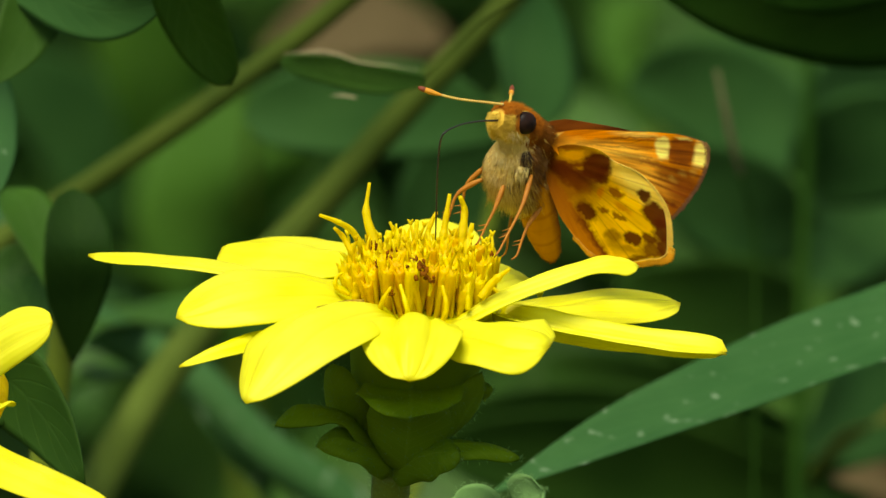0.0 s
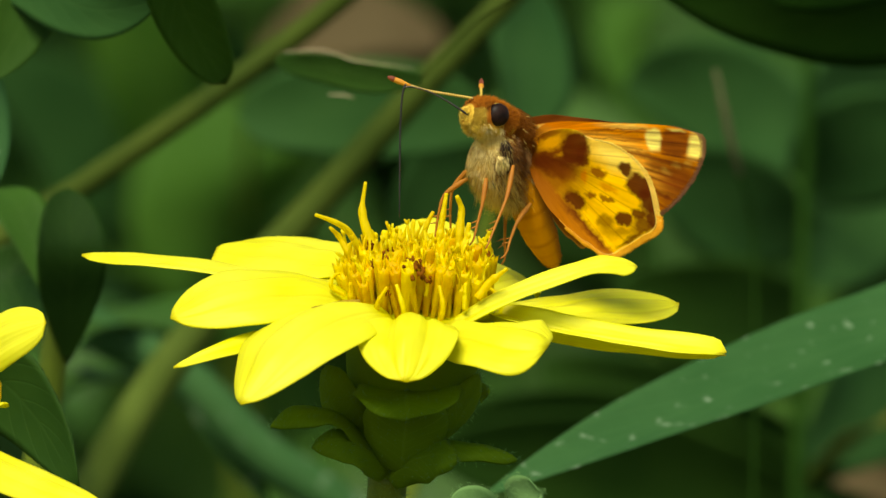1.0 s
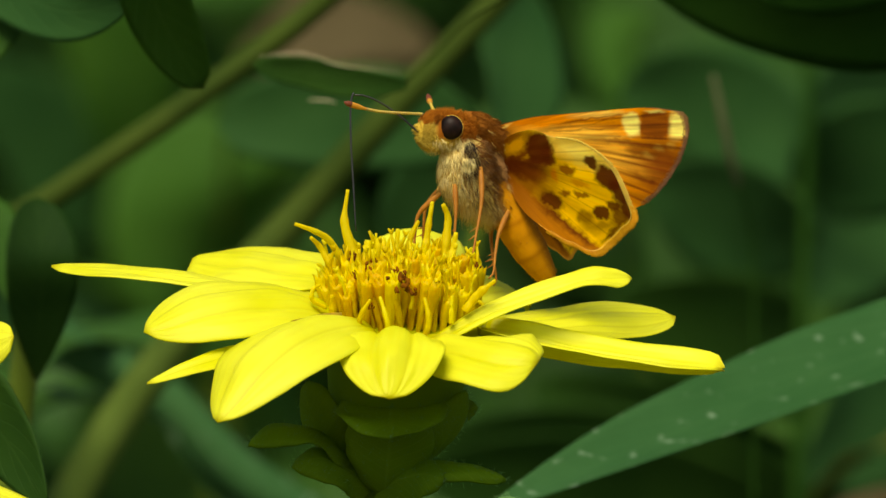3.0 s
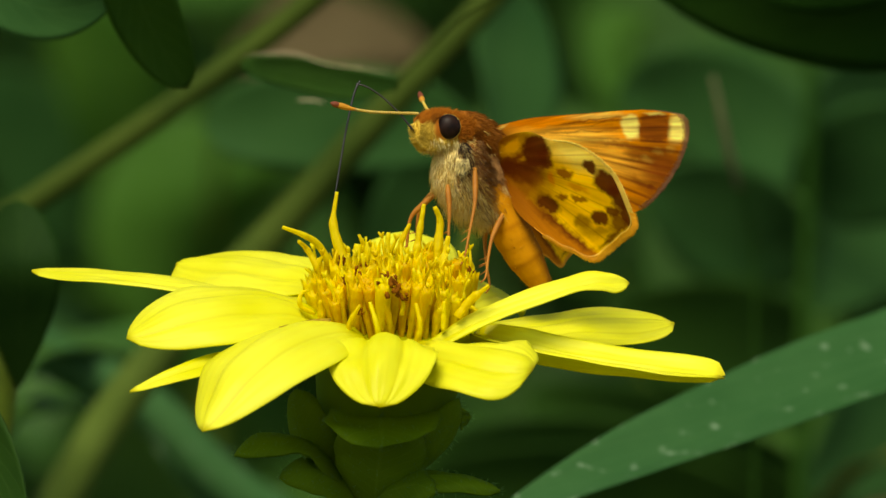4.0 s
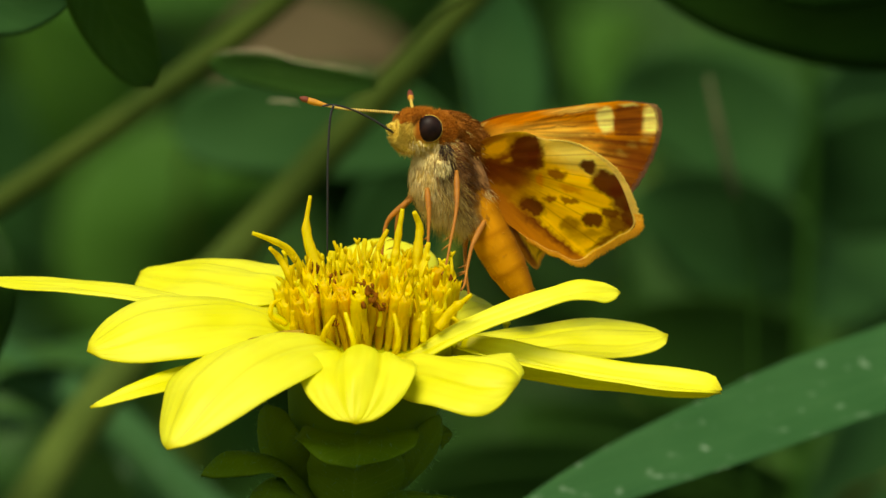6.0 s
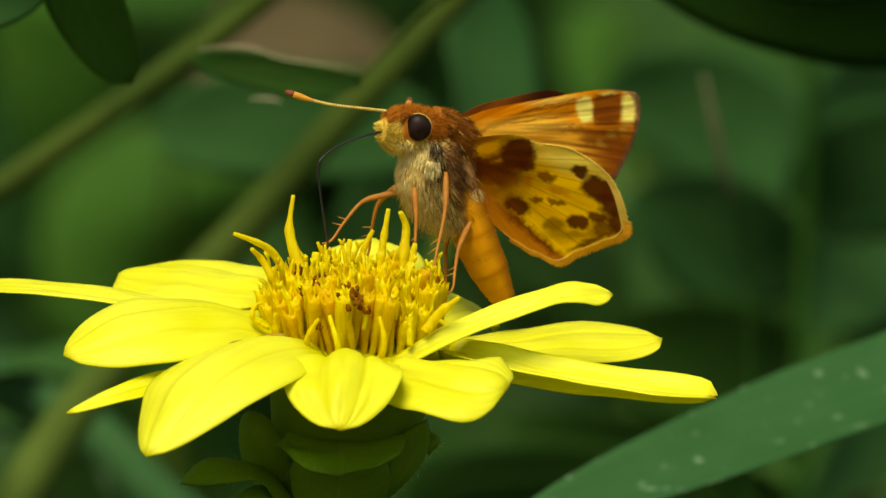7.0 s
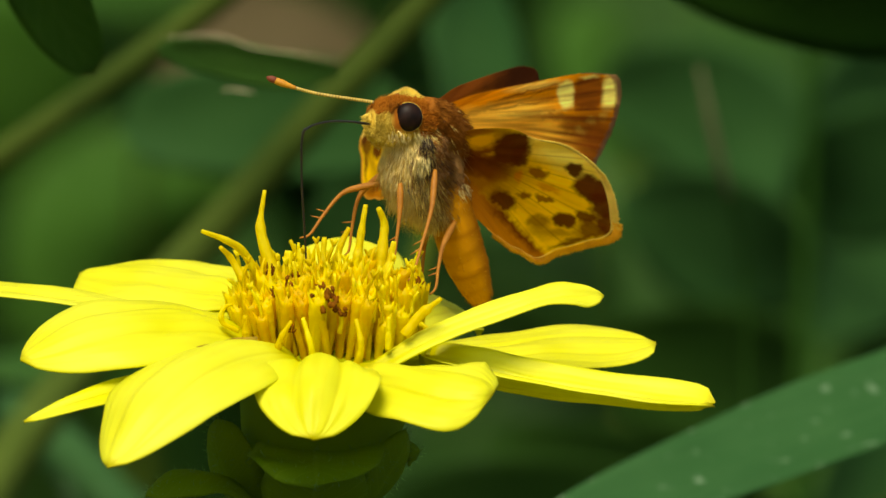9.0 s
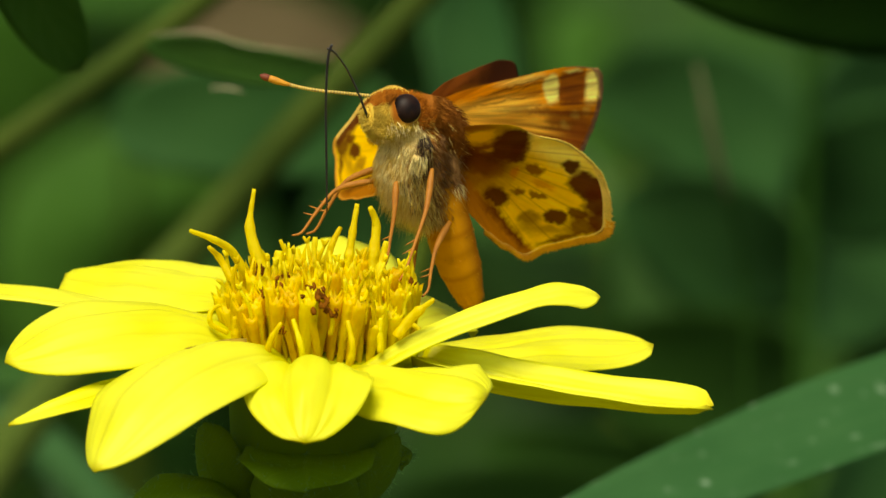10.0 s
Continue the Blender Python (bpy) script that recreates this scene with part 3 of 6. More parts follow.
# brighter leaves further back, out of the lens's sharp range
# their sunlit look is put into the lighter leaf materials
n_ = plant("plant with sunlit bright green leaves", (-12, 640, -450))
add_stem(n_, [(-12, 640, -452), (-14, 640, -150), (-21.41, 640, -11.89), (-20.67, 630, 6.58)], 2.0, 1.0, STALK)
add_leaf(n_, [(-18.77, 640, -2.65), (-19.93, 620, 5.92), (-21.8, 610, 13.1), (-24.41, 610, 22.88)], 28, (0, -0.9, 0.4), LEAF_LIGHT, tip=0.5, cup=0.02, wave=0.0)
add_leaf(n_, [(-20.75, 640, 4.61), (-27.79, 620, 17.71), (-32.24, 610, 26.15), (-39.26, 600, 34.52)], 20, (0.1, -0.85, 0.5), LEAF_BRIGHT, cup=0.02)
add_leaf(n_, [(-20.75, 640, 2.63), (-29.87, 630, 6.58), (-37.76, 630, 12.5), (-45.65, 630, 19.73)], 14, (0.1, -0.8, 0.55), LEAF_LIGHT, cup=0.02)
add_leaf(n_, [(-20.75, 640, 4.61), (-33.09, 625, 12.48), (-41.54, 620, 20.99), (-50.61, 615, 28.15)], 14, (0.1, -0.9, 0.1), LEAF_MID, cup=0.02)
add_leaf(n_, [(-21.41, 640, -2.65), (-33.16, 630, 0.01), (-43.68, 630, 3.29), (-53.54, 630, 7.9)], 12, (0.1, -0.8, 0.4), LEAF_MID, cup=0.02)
o_ = plant("plant with sunlit bright green leaves", (30, 620, -450))
add_stem(o_, [(30, 620, -452), (26, 620, -150), (27.89, 620, 2.65), (26.58, 620, 18.37)], 2.0, 1.0, STALK)
add_leaf(o_, [(29.2, 620, 18.0), (27.2, 610, 23.6), (24.4, 600, 29.0), (20.4, 600, 34.3)], 14, (0, -0.85, 0.5), LEAF_LIGHT, wave=0.0)
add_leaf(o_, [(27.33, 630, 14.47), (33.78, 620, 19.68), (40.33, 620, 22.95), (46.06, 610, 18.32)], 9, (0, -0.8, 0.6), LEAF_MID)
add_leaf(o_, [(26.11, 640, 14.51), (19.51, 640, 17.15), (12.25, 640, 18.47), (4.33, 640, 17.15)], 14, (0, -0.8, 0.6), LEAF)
add_leaf(d, [(39.5, 325, -27.29), (44.36, 305, -23.55), (48.87, 300, -19.47), (41.39, 300, -18.32)], 7, (0, -0.7, 0.7), LEAF_DRY, "withered curled brown leaf", cup=0.2, wave=0.4)
add_leaf(d, [(39.21, 325, -19.15), (43.3, 310, -14.38), (46.57, 300, -11.99), (51.06, 295, -10.81)], 4.5, (0, -0.7, 0.7), STRAW_LEAF, "yellowing olive leaf", cup=0.1)
add_leaf(n_, [(-17.71, 505, 28.12), (-12.05, 500, 29.95), (-5.8, 500, 29.95), (2.95, 500, 27.76)], 11.5, (0, -0.8, 0.6), LEAF_DRY, "withered brown leaf", cup=0.1, wave=0.4, foot=0.3)
add_stem(n_, [(-20.67, 630, 6.58), (-19.75, 560, 17.42), (-17.71, 505, 28.12)], 0.6, 0.4, STALK, name="leafstalk")


# ---- the yellow flower ----
TILT = radians(14)


def in_head(a, b, h):
    """A place on the tilted flower head: across, towards the back, up its axis."""
    return Vector((a, b * math.cos(TILT) - h * math.sin(TILT), b * math.sin(TILT) + h * math.cos(TILT)))


flower = thing("daisy_flower", "yellow daisy-like flower in full bloom on a green stalk", "flower")


def petal(points, width, up, **kw):
    args = dict(nu=32, nv=30, thick=0.22, cup=0.10, grooves=0.22, ridges=0.12, ridge_count=2, tip=0.68, foot=0.42, fat=0.56, wave=0.12, dent=0.4)
    args.update(kw)
    return blade_object("petal", flower, PETAL, points=points, width=width, up=up, **args)


petal([(-3.23, -6, -0.53), (-7, -10, -0.52), (-11.54, -16, -3.08), (-15.28, -20, -8.31)], 10.6, (-0.35, -0.62, 0.72), cup=-0.14, tip=0.74, fat=0.50, foot=0.5, seed=1)
petal([(-0.49, -7, -1.33), (-0.59, -10.5, -1.02), (-0.93, -15, -2.59), (-1.12, -18, -6.39)], 8.9, (0.0, -0.25, 0.95), cup=-0.10, tip=0.58, foot=0.60, fat=0.60, ridges=0.18, ridge_count=2, grooves=0.36, dent=0.6, seed=2)
petal([(2.13, -6, -1.76), (5.19, -9.5, -2.16), (8.41, -12, -2.73), (11.37, -13, -3.39)], 9.8, (0.1, -0.56, 0.82), cup=-0.15, tip=0.48, fat=0.66, foot=0.58, ridges=0.22, grooves=0.42, dent=0.3, wave=0.0, seed=3)
petal([(6.74, -3, -0.54), (11.98, -4.5, -1.78), (19.2, -6, -3.12), (27.01, -7, -3.97)], 5.4, (0.05, -0.30, 0.95), cup=0.14, ridges=0.26, grooves=0.42, seed=4, notch=1.0, fat=0.80, foot=0.66, tip=0.44, wave=0.25)
petal([(6.75, 1, -0.75), (10.77, 4, -0.36), (16.8, 7, 0.18), (23.04, 9, 0.38)], 7.8, (-0.05, -0.40, 0.9), cup=-0.02, tip=0.58, fat=0.72, foot=0.5, seed=5)
petal([(2.35, -7, -1.73), (7.45, -5, 1.04), (13.21, -4, 3.24), (16.56, -3, 3.89), (19.26, -2.5, 3.6)], 4.8, (-0.35, -0.32, 0.85), cup=-0.16, tip=0.62, fat=0.68, foot=0.5, grooves=0.45, seed=6)
petal([(-5.49, -3, 0.51), (-9.97, -5, 1.66), (-15.68, -7.5, 1.46), (-21.54, -9, -0.92)], 9.4, (-0.05, -0.58, 0.84), cup=-0.12, tip=0.68, seed=7)
petal([(-5.24, -4, -1.24), (-10.21, -7, -1.63), (-15.67, -9.5, -3.01), (-21.27, -11, -5.19)], 4.2, (0.0, -0.16, 1), cup=-0.16, tip=0.6, fat=0.6, seed=8)
petal([(-4.76, 4, 3.5), (-8.79, 8, 4.4), (-12.84, 12, 5.1), (-17.8, 15, 5.25)], 9.8, (0.0, -0.40, 0.92), cup=-0.10, tip=0.46, seed=9)
petal([(-5.26, 2, 2.25), (-12.28, 4, 2.64), (-20.81, 5.5, 3.95), (-29.55, 6.5, 4.65)], 5.6, (0.0, -0.18, 1), cup=-0.05, tip=0.42, fat=0.66, seed=10)
petal([(1, 6, 2.74), (1.05, 10, 4.85), (1.14, 14, 6.66), (1.24, 17, 7.82)], 8.4, (0, -0.5, 0.85), cup=-0.06, tip=0.55, fat=0.5, grooves=0.4, seed=11)
petal([(4.76, 5, 1.74), (6.52, 8, 2.64), (8.28, 11, 2.84), (10.05, 13, 1.98)], 7.6, (0.1, -0.5, 0.9), cup=-0.1, tip=0.4, seed=12)

blade_object("petal", flower, PETAL_OLD, "narrow withered brown-edged petal", points=[(-4.97, -8, 0.42), (-7.65, -8, 0.05), (-10.32, -8, -0.6), (-12.11, -8, -1.4), (-13.54, -8, -2.4)], width=1.1, up=(-0.1, -0.5, 0.85), nu=24, nv=8, thick=0.2, cup=0.2, tip=0.6, foot=0.6, fat=0.5, wave=0.5, dent=0.2)

# receptacle with greenish chaff
verts, faces = tube([in_head(0, 0, -3.0), in_head(0, 0, -1.0), in_head(0, 0, 0.0), in_head(0, 0, 0.8), in_head(0, 0, 1.3)], [5.0, 6.6, 6.8, 5.2, 2.5], 10, 28)
disc_base = mesh_object("disc", verts, faces, CHAFF, flower, "domed disc of golden florets")


def floret_mesh(height, seed):
    """A tubular floret, a little crooked, flaring into pointed lobes, with a hollow mouth."""
    rng = random.Random(seed)
    sides, verts, faces = 10, [], []
    lean, phase = rng.uniform(0.1, 0.4), rng.uniform(0, 6.28)
    rings = [(0, 0.22), (0.2, 0.27), (0.42, 0.31), (0.62, 0.40), (0.78, 0.47), (0.9, 0.45), (1.0, 0.43)]

    def axis(hz):
        return lean * hz * hz * math.cos(phase), lean * hz * hz * math.sin(phase)
    for hz, r in rings:
        cx, cy = axis(hz)
        for j in range(sides):
            a = j / sides * math.tau
            lobe = (rng.uniform(0.0, 0.62) if j % 2 == 0 else rng.uniform(-0.3, -0.05)) if hz == 1.0 else 0
            rr = r * (1.0 + (0.13 if j % 2 == 0 else -0.10)) * rng.uniform(0.92, 1.08) + (lobe * 0.3 if lobe > 0 else 0)
            verts.append((cx + rr * math.cos(a), cy + rr * math.sin(a), height * hz + lobe))
    inner = len(verts)
    for hz, r in ((0.94, 0.32), (0.84, 0.18)):
        cx, cy = axis(hz)
        for j in range(sides):
            a = j / sides * math.tau
            verts.append((cx + r * math.cos(a), cy + r * math.sin(a), height * hz))
    n = len(rings)
    for i in range(n - 1):
        for j in range(sides):
            k = (j + 1) % sides
            faces.append((i * sides + j, i * sides + k, (i + 1) * sides + k, (i + 1) * sides + j))
    top = (n - 1) * sides
    for j in range(sides):
        k = (j + 1) % sides
        faces.append((top + j, top + k, inner + k, inner + j))
        faces.append((inner + j, inner + k, inner + sides + k, inner + sides + j))
    faces.append(tuple(inner + sides + j for j in range(sides)))
    me = bpy.data.meshes.new("floret")
    me.from_pydata([tuple(c * MM for c in v) for v in verts], [], faces)
    me.polygons.foreach_set("use_smooth", np.ones(len(me.polygons), dtype=bool))
    me.materials.append(FLORET)
    return me


def disc():
    rng = random.Random(11)
    shapes = [floret_mesh(h, i) for i, h in enumerate((3.6, 4.0, 4.4, 3.8, 4.2, 4.6, 3.9, 4.1))]
    style = []
    for i, (ln, bend, fork) in enumerate(((1.3, 0.2, 0.5), (2.0, 0.35, 0.0), (0.9, -0.25, 0.0), (1.6, -0.3, 0.0), (2.3, 0.5, 0.4))):
        top = Vector((bend, 0.05, ln))
        pieces = [tube([(0, 0, -0.6), (0.08, 0, ln * 0.5), top], [0.15, 0.13, 0.15, 0.1], 7, 6)]
        for sgn in (-1, 1) if fork else ():
            pieces.append(tube([top, top + Vector((0.06 * sgn, 0.10 * sgn, fork * 0.6)), top + Vector((0.30 * sgn * fork, 0.22 * sgn, fork * 1.1))], [0.14, 0.13, 0.08], 5, 6))
        v, f = [], []
        for pv, pf in pieces:
            f += [tuple(q + len(v) for q in face) for face in pf]
            v += pv
        me = bpy.data.meshes.new("style")
        me.from_pydata([tuple(c * MM for c in p) for p in v], [], f)
        me.polygons.foreach_set("use_smooth", np.ones(len(me.polygons), dtype=bool))
        me.materials.append(STYLE)
        style.append(me)
    count = 200
    for i in range(count):
        r = 6.3 * math.sqrt((i + 0.5) / count)
        a = i * 2.39996
        x, y = r * math.cos(a) + rng.uniform(-0.2, 0.2), r * math.sin(a) + rng.uniform(-0.2, 0.2)
        lean = 0.02 + 0.15 * (r / 6.3) ** 2
        axis = (in_head(math.cos(a) * lean, math.sin(a) * lean, 1) + Vector((rng.uniform(-1, 1), rng.uniform(-1, 1), 0)) * 0.15).normalized()
        foot = in_head(x, y, 1.3 - 1.3 * (r / 6.3) ** 2)
        scale = rng.uniform(0.74, 1.16) * (1.0 - 0.06 * (1 - r / 6.3)) * (0.90 if y > 1.5 else 1.06 if y > -3 else 1.16)
        m4 = Matrix.Translation(foot * MM) @ axis.to_track_quat("Z", "Y").to_matrix().to_4x4() @ Matrix.Rotation(rng.uniform(0, 6.28), 4, "Z")
        shape = shapes[rng.randrange(8)]
        ob = new("floret", shape)
        ob.parent = disc_base
        ob.matrix_basis = m4 @ Matrix.Diagonal((rng.uniform(0.8, 1.25), rng.uniform(0.8, 1.25), scale, 1))
        if rng.random() < 0.42:
            s = new("style", style[rng.randrange(5)])
            s.parent = disc_base
            s.matrix_basis = m4 @ Matrix.Translation((0, 0, 3.8 * scale * MM)) @ Matrix.Rotation(rng.uniform(0, 6.28), 4, "Z")


disc()


def disc_clutter():
    """Loose filaments and spent brown anthers among the florets."""
    rng = random.Random(17)
    for i in range(46):
        r, a_ = 6.6 * math.sqrt(rng.random()), rng.uniform(0, math.tau)
        foot = in_head(r * math.cos(a_), r * math.sin(a_), rng.uniform(2.5, 4.2))
        tip_ = foot + in_head(math.cos(a_) * rng.uniform(-0.2, 0.9), math.sin(a_) * rng.uniform(-0.2, 0.9), rng.uniform(1.0, 2.6))
        mid = (foot + tip_) / 2 + Vector((rng.uniform(-0.3, 0.3), rng.uniform(-0.3, 0.3), 0.1))
        tube_object("filament", disc_base, STYLE, [foot, mid, tip_], (0.2, 0.17, 0.12), 7, 6)
    for i in range(26):
        r, a_ = 6.0 * math.sqrt(rng.random()), rng.uniform(0, math.tau)
        foot = in_head(r * math.cos(a_), r * math.sin(a_), rng.uniform(3.6, 5.2))
        tube_object("anther", disc_base, ANTHER, [foot, foot + in_head(rng.uniform(-0.3, 0.3), rng.uniform(-0.3, 0.3), rng.uniform(0.3, 0.8))], (0.22, 0.12), 3, 6)


disc_clutter()

for pts, r in (
    ([(-3.64, -2, 4.5), (-4.44, -2, 6.75), (-4.84, -2, 8.5), (-4.54, -2, 11.09)], (0.5, 0.42, 0.2)),
    ([(-5, -1, 5), (-6.14, -2, 6.85), (-7.24, -3, 7.55), (-8.93, -4, 8.19)], (0.34, 0.3, 0.22)),
    ([(-4.99, -3, 3.5), (-6.14, -3, 5), (-6.94, -3, 6.35), (-7.63, -4, 7.05)], (0.36, 0.3, 0.22)),
    ([(1.85, 1, 5.25), (2.1, 1, 7.25), (2.55, 1, 10.1)], (0.4, 0.3, 0.22)),
    ([(3.5, 0, 4.75), (3.75, 0, 7.25), (3.85, 0, 8.75), (3.45, -0.5, 9.85)], (0.45, 0.34, 0.25)),
    ([(-0.6, 1, 4.75), (-0.35, 1, 7.8)], (0.34, 0.22)),
    ([(0.35, 2, 5.25), (0.75, 2, 7.15), (1.4, 2, 8.5)], (0.32, 0.26, 0.2)),
    ([(3.85, -1, 4.25), (4.55, -1, 7.5)], (0.45, 0.24)),
    ([(-3.05, 0, 4.75), (-2.85, 0, 6.85)], (0.42, 0.36)),
    ([(-2.05, 0, 4.75), (-1.9, 0, 7)], (0.42, 0.4)),
    ([(5.25, 0, 3.75), (5.85, 0, 5.05), (6.55, -1, 4.5), (6.35, -1, 2.75)], (0.28, 0.26, 0.2)),
    ([(-3.63, -7, -0.83), (-3.43, -8, 0.52), (-2.63, -8.5, 1.86)], (0.26, 0.24, 0.18)),
    ([(-1.09, -8, -1.32), (-1.24, -9, 0.02), (-1.83, -9, 2.11)], (0.26, 0.24, 0.2)),
    ([(1.8, -8, -1.42), (2.25, -9, 0.02), (1.9, -9, 2.01)], (0.26, 0.24, 0.2)),
    ([(4.14, -7, -0.13), (4.19, -7.5, 2.16)], (0.26, 0.2)),
    ([(-5.83, -6, 0.51), (-5.87, -6.5, 2.26)], (0.3, 0.22)),
    ([(-6.33, -5, 1.16), (-7.52, -5.5, 1.86), (-7.42, -5.5, 2.76), (-6.83, -5, 3.06)], (0.2, 0.2, 0.16)),
    ([(2.25, -9.5, -2.12), (2.75, -9.5, -1.42)], (0.26, 0.26)),
    ([(-1.53, -10.5, -2.01), (-1.13, -10.5, -1.42), (-0.34, -10, -1.32)], (0.3, 0.3)),
    ([(5.24, -6.5, 0.86), (6.34, -6.5, 2.26), (7.83, -7, 3.46)], (0.4, 0.4, 0.22)),
    ([(6.94, -5, 0.66), (6.74, -5, 1.46), (6.04, -5, 1.86)], (0.2, 0.18)),
):
    knobs = [(r[min(int(q / 10 * len(r)), len(r) - 1)] * 0.92) * (1 + 0.07 * math.sin(q * 2.3 + len(pts) + r[0] * 40)) for q in range(10)]
    knobs[-1] = r[-1] * 0.7
    tube_object("style", disc_base, STYLE, pts, knobs, 24, 8)

rng = random.Random(5)
for (x, y, z), r in (((-0.49, -8, 2.86), 0.85), ((0.75, -7.6, 2.76), 0.6), ((-0.14, -7, 3.56), 0.6), ((-2.54, -5, 4.4), 0.6), ((-4.14, -4, 5.25), 0.3), ((-3.74, -5, 3.75), 0.28), ((1.85, -9, -1.72), 0.25), ((6.25, -2, 4.5), 0.28), ((-2.73, -7.2, 1.26), 0.25)):
    for _ in range(8):
        p = Vector((x, y, z)) + Vector((rng.uniform(-r, r), rng.uniform(-r, r) * 0.4, rng.uniform(-r, r)))
        q = p + Vector((rng.uniform(-0.3, 0.3), 0, rng.uniform(0.2, 0.6)))
        tube_object("anther", disc_base, ANTHER, [p, q], (r * 0.20, r * 0.26, r * 0.12), 4, 6)

# calyx, bracts and stalk
verts, faces = tube([(-2.55, 2, -15.27), (-2.4, 1.5, -13.51), (-2, 1, -10.76), (-1.15, 0.5, -7.25), (-0.5, 0, -4), (-0.15, -0.5, -2)], [1.6, 2.4, 3.9, 5.2, 6.0, 6.2], 22, 24)
calyx = mesh_object("calyx", verts, faces, BRACT, flower, "green leafy calyx under the petals")
for pts, w, up, extra in (
    ([(-4.24, -2.5, -12.23), (-7.23, -5, -9.46), (-9.96, -7, -9.1), (-12.84, -8, -10.39)], 3.6, (-0.15, -0.55, 0.8), dict(cup=-0.15)),
    ([(-0.94, -4.5, -7.22), (-0.94, -7.5, -7.4), (-0.94, -10, -8.08), (-0.88, -11.6, -9.76)], 9.4, (0, -0.55, 0.83), dict(cup=0.05, tip=0.4, fat=0.45, foot=0.8)),
    ([(-1.5, -2.5, -14.23), (-1.24, -4.5, -12.21), (-1.04, -5.6, -10.21), (-0.94, -6.4, -7.21)], 7.5, (0, -0.98, -0.15), dict(cup=-0.12, tip=0.35, fat=0.7)),
    ([(-2.75, -1, -14.49), (-4.49, -3, -12.72), (-6.73, -5, -11.71), (-9.22, -5.5, -12.2)], 3.8, (-0.3, -0.75, 0.5), dict(cup=-0.15)),
    ([(-1.85, -1.5, -14.64), (1.25, -4, -12.46), (4.99, -5, -12.31), (8.73, -5.5, -13.3)], 3.0, (0.2, -0.6, 0.75), dict(cup=-0.2)),
    ([(-2.25, -1.5, -14.98), (-0.25, -4, -13.46), (1.75, -5.5, -12.95), (3.5, -6, -13.44)], 4.2, (0.2, -0.9, 0.35), dict(cup=-0.2)),
    ([(0.75, -2, -12.73), (3.25, -4, -9.97), (4.64, -4, -7.72), (5.34, -4, -5.73)], 3.0, (0.75, -0.6, 0.2), dict(cup=-0.2)),
    ([(2.75, 1, -10.76), (4.5, 1, -8.51), (5.25, 1, -7.26), (6.35, 1, -7.36)], 2.6, (0.75, -0.5, 0.2), dict(cup=-0.2)),
    ([(-4.25, 0, -12.75), (-6.49, -2, -9.74), (-7.49, -3, -7.23), (-7.84, -3, -4.98)], 5.0, (-0.7, -0.7, 0.1), dict(cup=-0.2)),
    ([(-2.26, 4, -13.54), (-2.77, 6.5, -9.8), (-2.77, 8, -5.79)], 6.0, (0, 0.95, 0.2), dict(cup=-0.2)),
):
    bract = blade_object("bract", calyx, BRACT, points=pts, width=w, up=up, **{**dict(nu=18, nv=10, thick=0.3, tip=0.6, foot=0.5, fat=0.5, wave=0.25, ridges=0.05, dent=0.3), **extra})
    down(bract, 260, 0.4, 41)
stalk_points = [(-2.55, 1, -14.51), (-2.75, 2, -16.87), (-3.5, 4, -45), (-9, 10, -160), (-14, 14, -452)]
stalk = tube_object("stalk", flower, STALK, stalk_points, [1.75, 1.7, 1.7, 1.9, 2.2], 30, 12)
path = bezier(stalk_points, 40)[:8]
rng = random.Random(8)


def stalk_sampler():
    c = path[rng.randrange(len(path))] + Vector((0, 0, rng.uniform(-1.5, 1.5)))
    a = rng.uniform(0, math.tau)
    d = Vector((math.cos(a), math.sin(a), 0.1))
    return c + d * 1.6, d


v, f_ = hairs(260, stalk_sampler, 0.5, 0.025, rng)
mesh_object("stalk_hair", v, f_, LEAF_PALE, stalk)


# ---- the neighbouring flower ----
second = thing("daisy_flower", "second yellow daisy-like flower, partly hidden", "flower", (-42.97, 10, -7.81))
so = (-42.97, 10, -7.81)
for pts, w, up in (
    ([(-41.88, 6, -7.29), (-39.29, 2, -4.76), (-35.71, -2, -2.24), (-32.53, -4, -1.24)], 5.4, (-0.3, -0.85, 0.4)),
    ([(-41.34, 4, -9.28), (-38.67, -4, -12.71), (-33.57, -10, -15.15), (-27.54, -14, -17.24)], 5.2, (0.0, -0.55, 0.85)),
    ([(-40.33, 4, -8.78), (-38.75, 0, -8.85), (-37.21, -2, -8.84), (-36.17, -4, -8.32)], 2.4, (0.1, -0.6, 0.8)),
    ([(-46.39, 6, -7.29), (-52.25, 0, -7.25), (-57.07, -6, -8.71), (-60.93, -10, -10.67)], 8.0, (0.0, -0.3, 0.95)),
    ([(-45.12, 16, -5.84), (-49.31, 22, -2.84), (-54.53, 28, -0.83)], 8.0, (0.0, -0.3, 0.95)),
):
    blade_object("petal", second, PETAL, origin=so, points=pts, width=w, up=up, nu=24, nv=14, thick=0.22, cup=-0.1, ridges=0.13, tip=0.5, foot=0.42, fat=0.55)
v, f_ = tube([(-43.27, 12, -12.86), (-43.1, 11, -9.83), (-42.97, 10, -7.31), (-42.83, 8, -4.79)], [2.0, 5.5, 6.5, 5.0], 10, 20)
mesh_object("disc", v, f_, FLORET, second, origin=so)
tube_object("stalk", second, STALK, [(-43.27, 12, -12.35), (-43.57, 14, -17.91), (-55, 20, -150), (-60, 24, -452)], [1.7, 1.7, 2.0], 20, 10, origin=so)
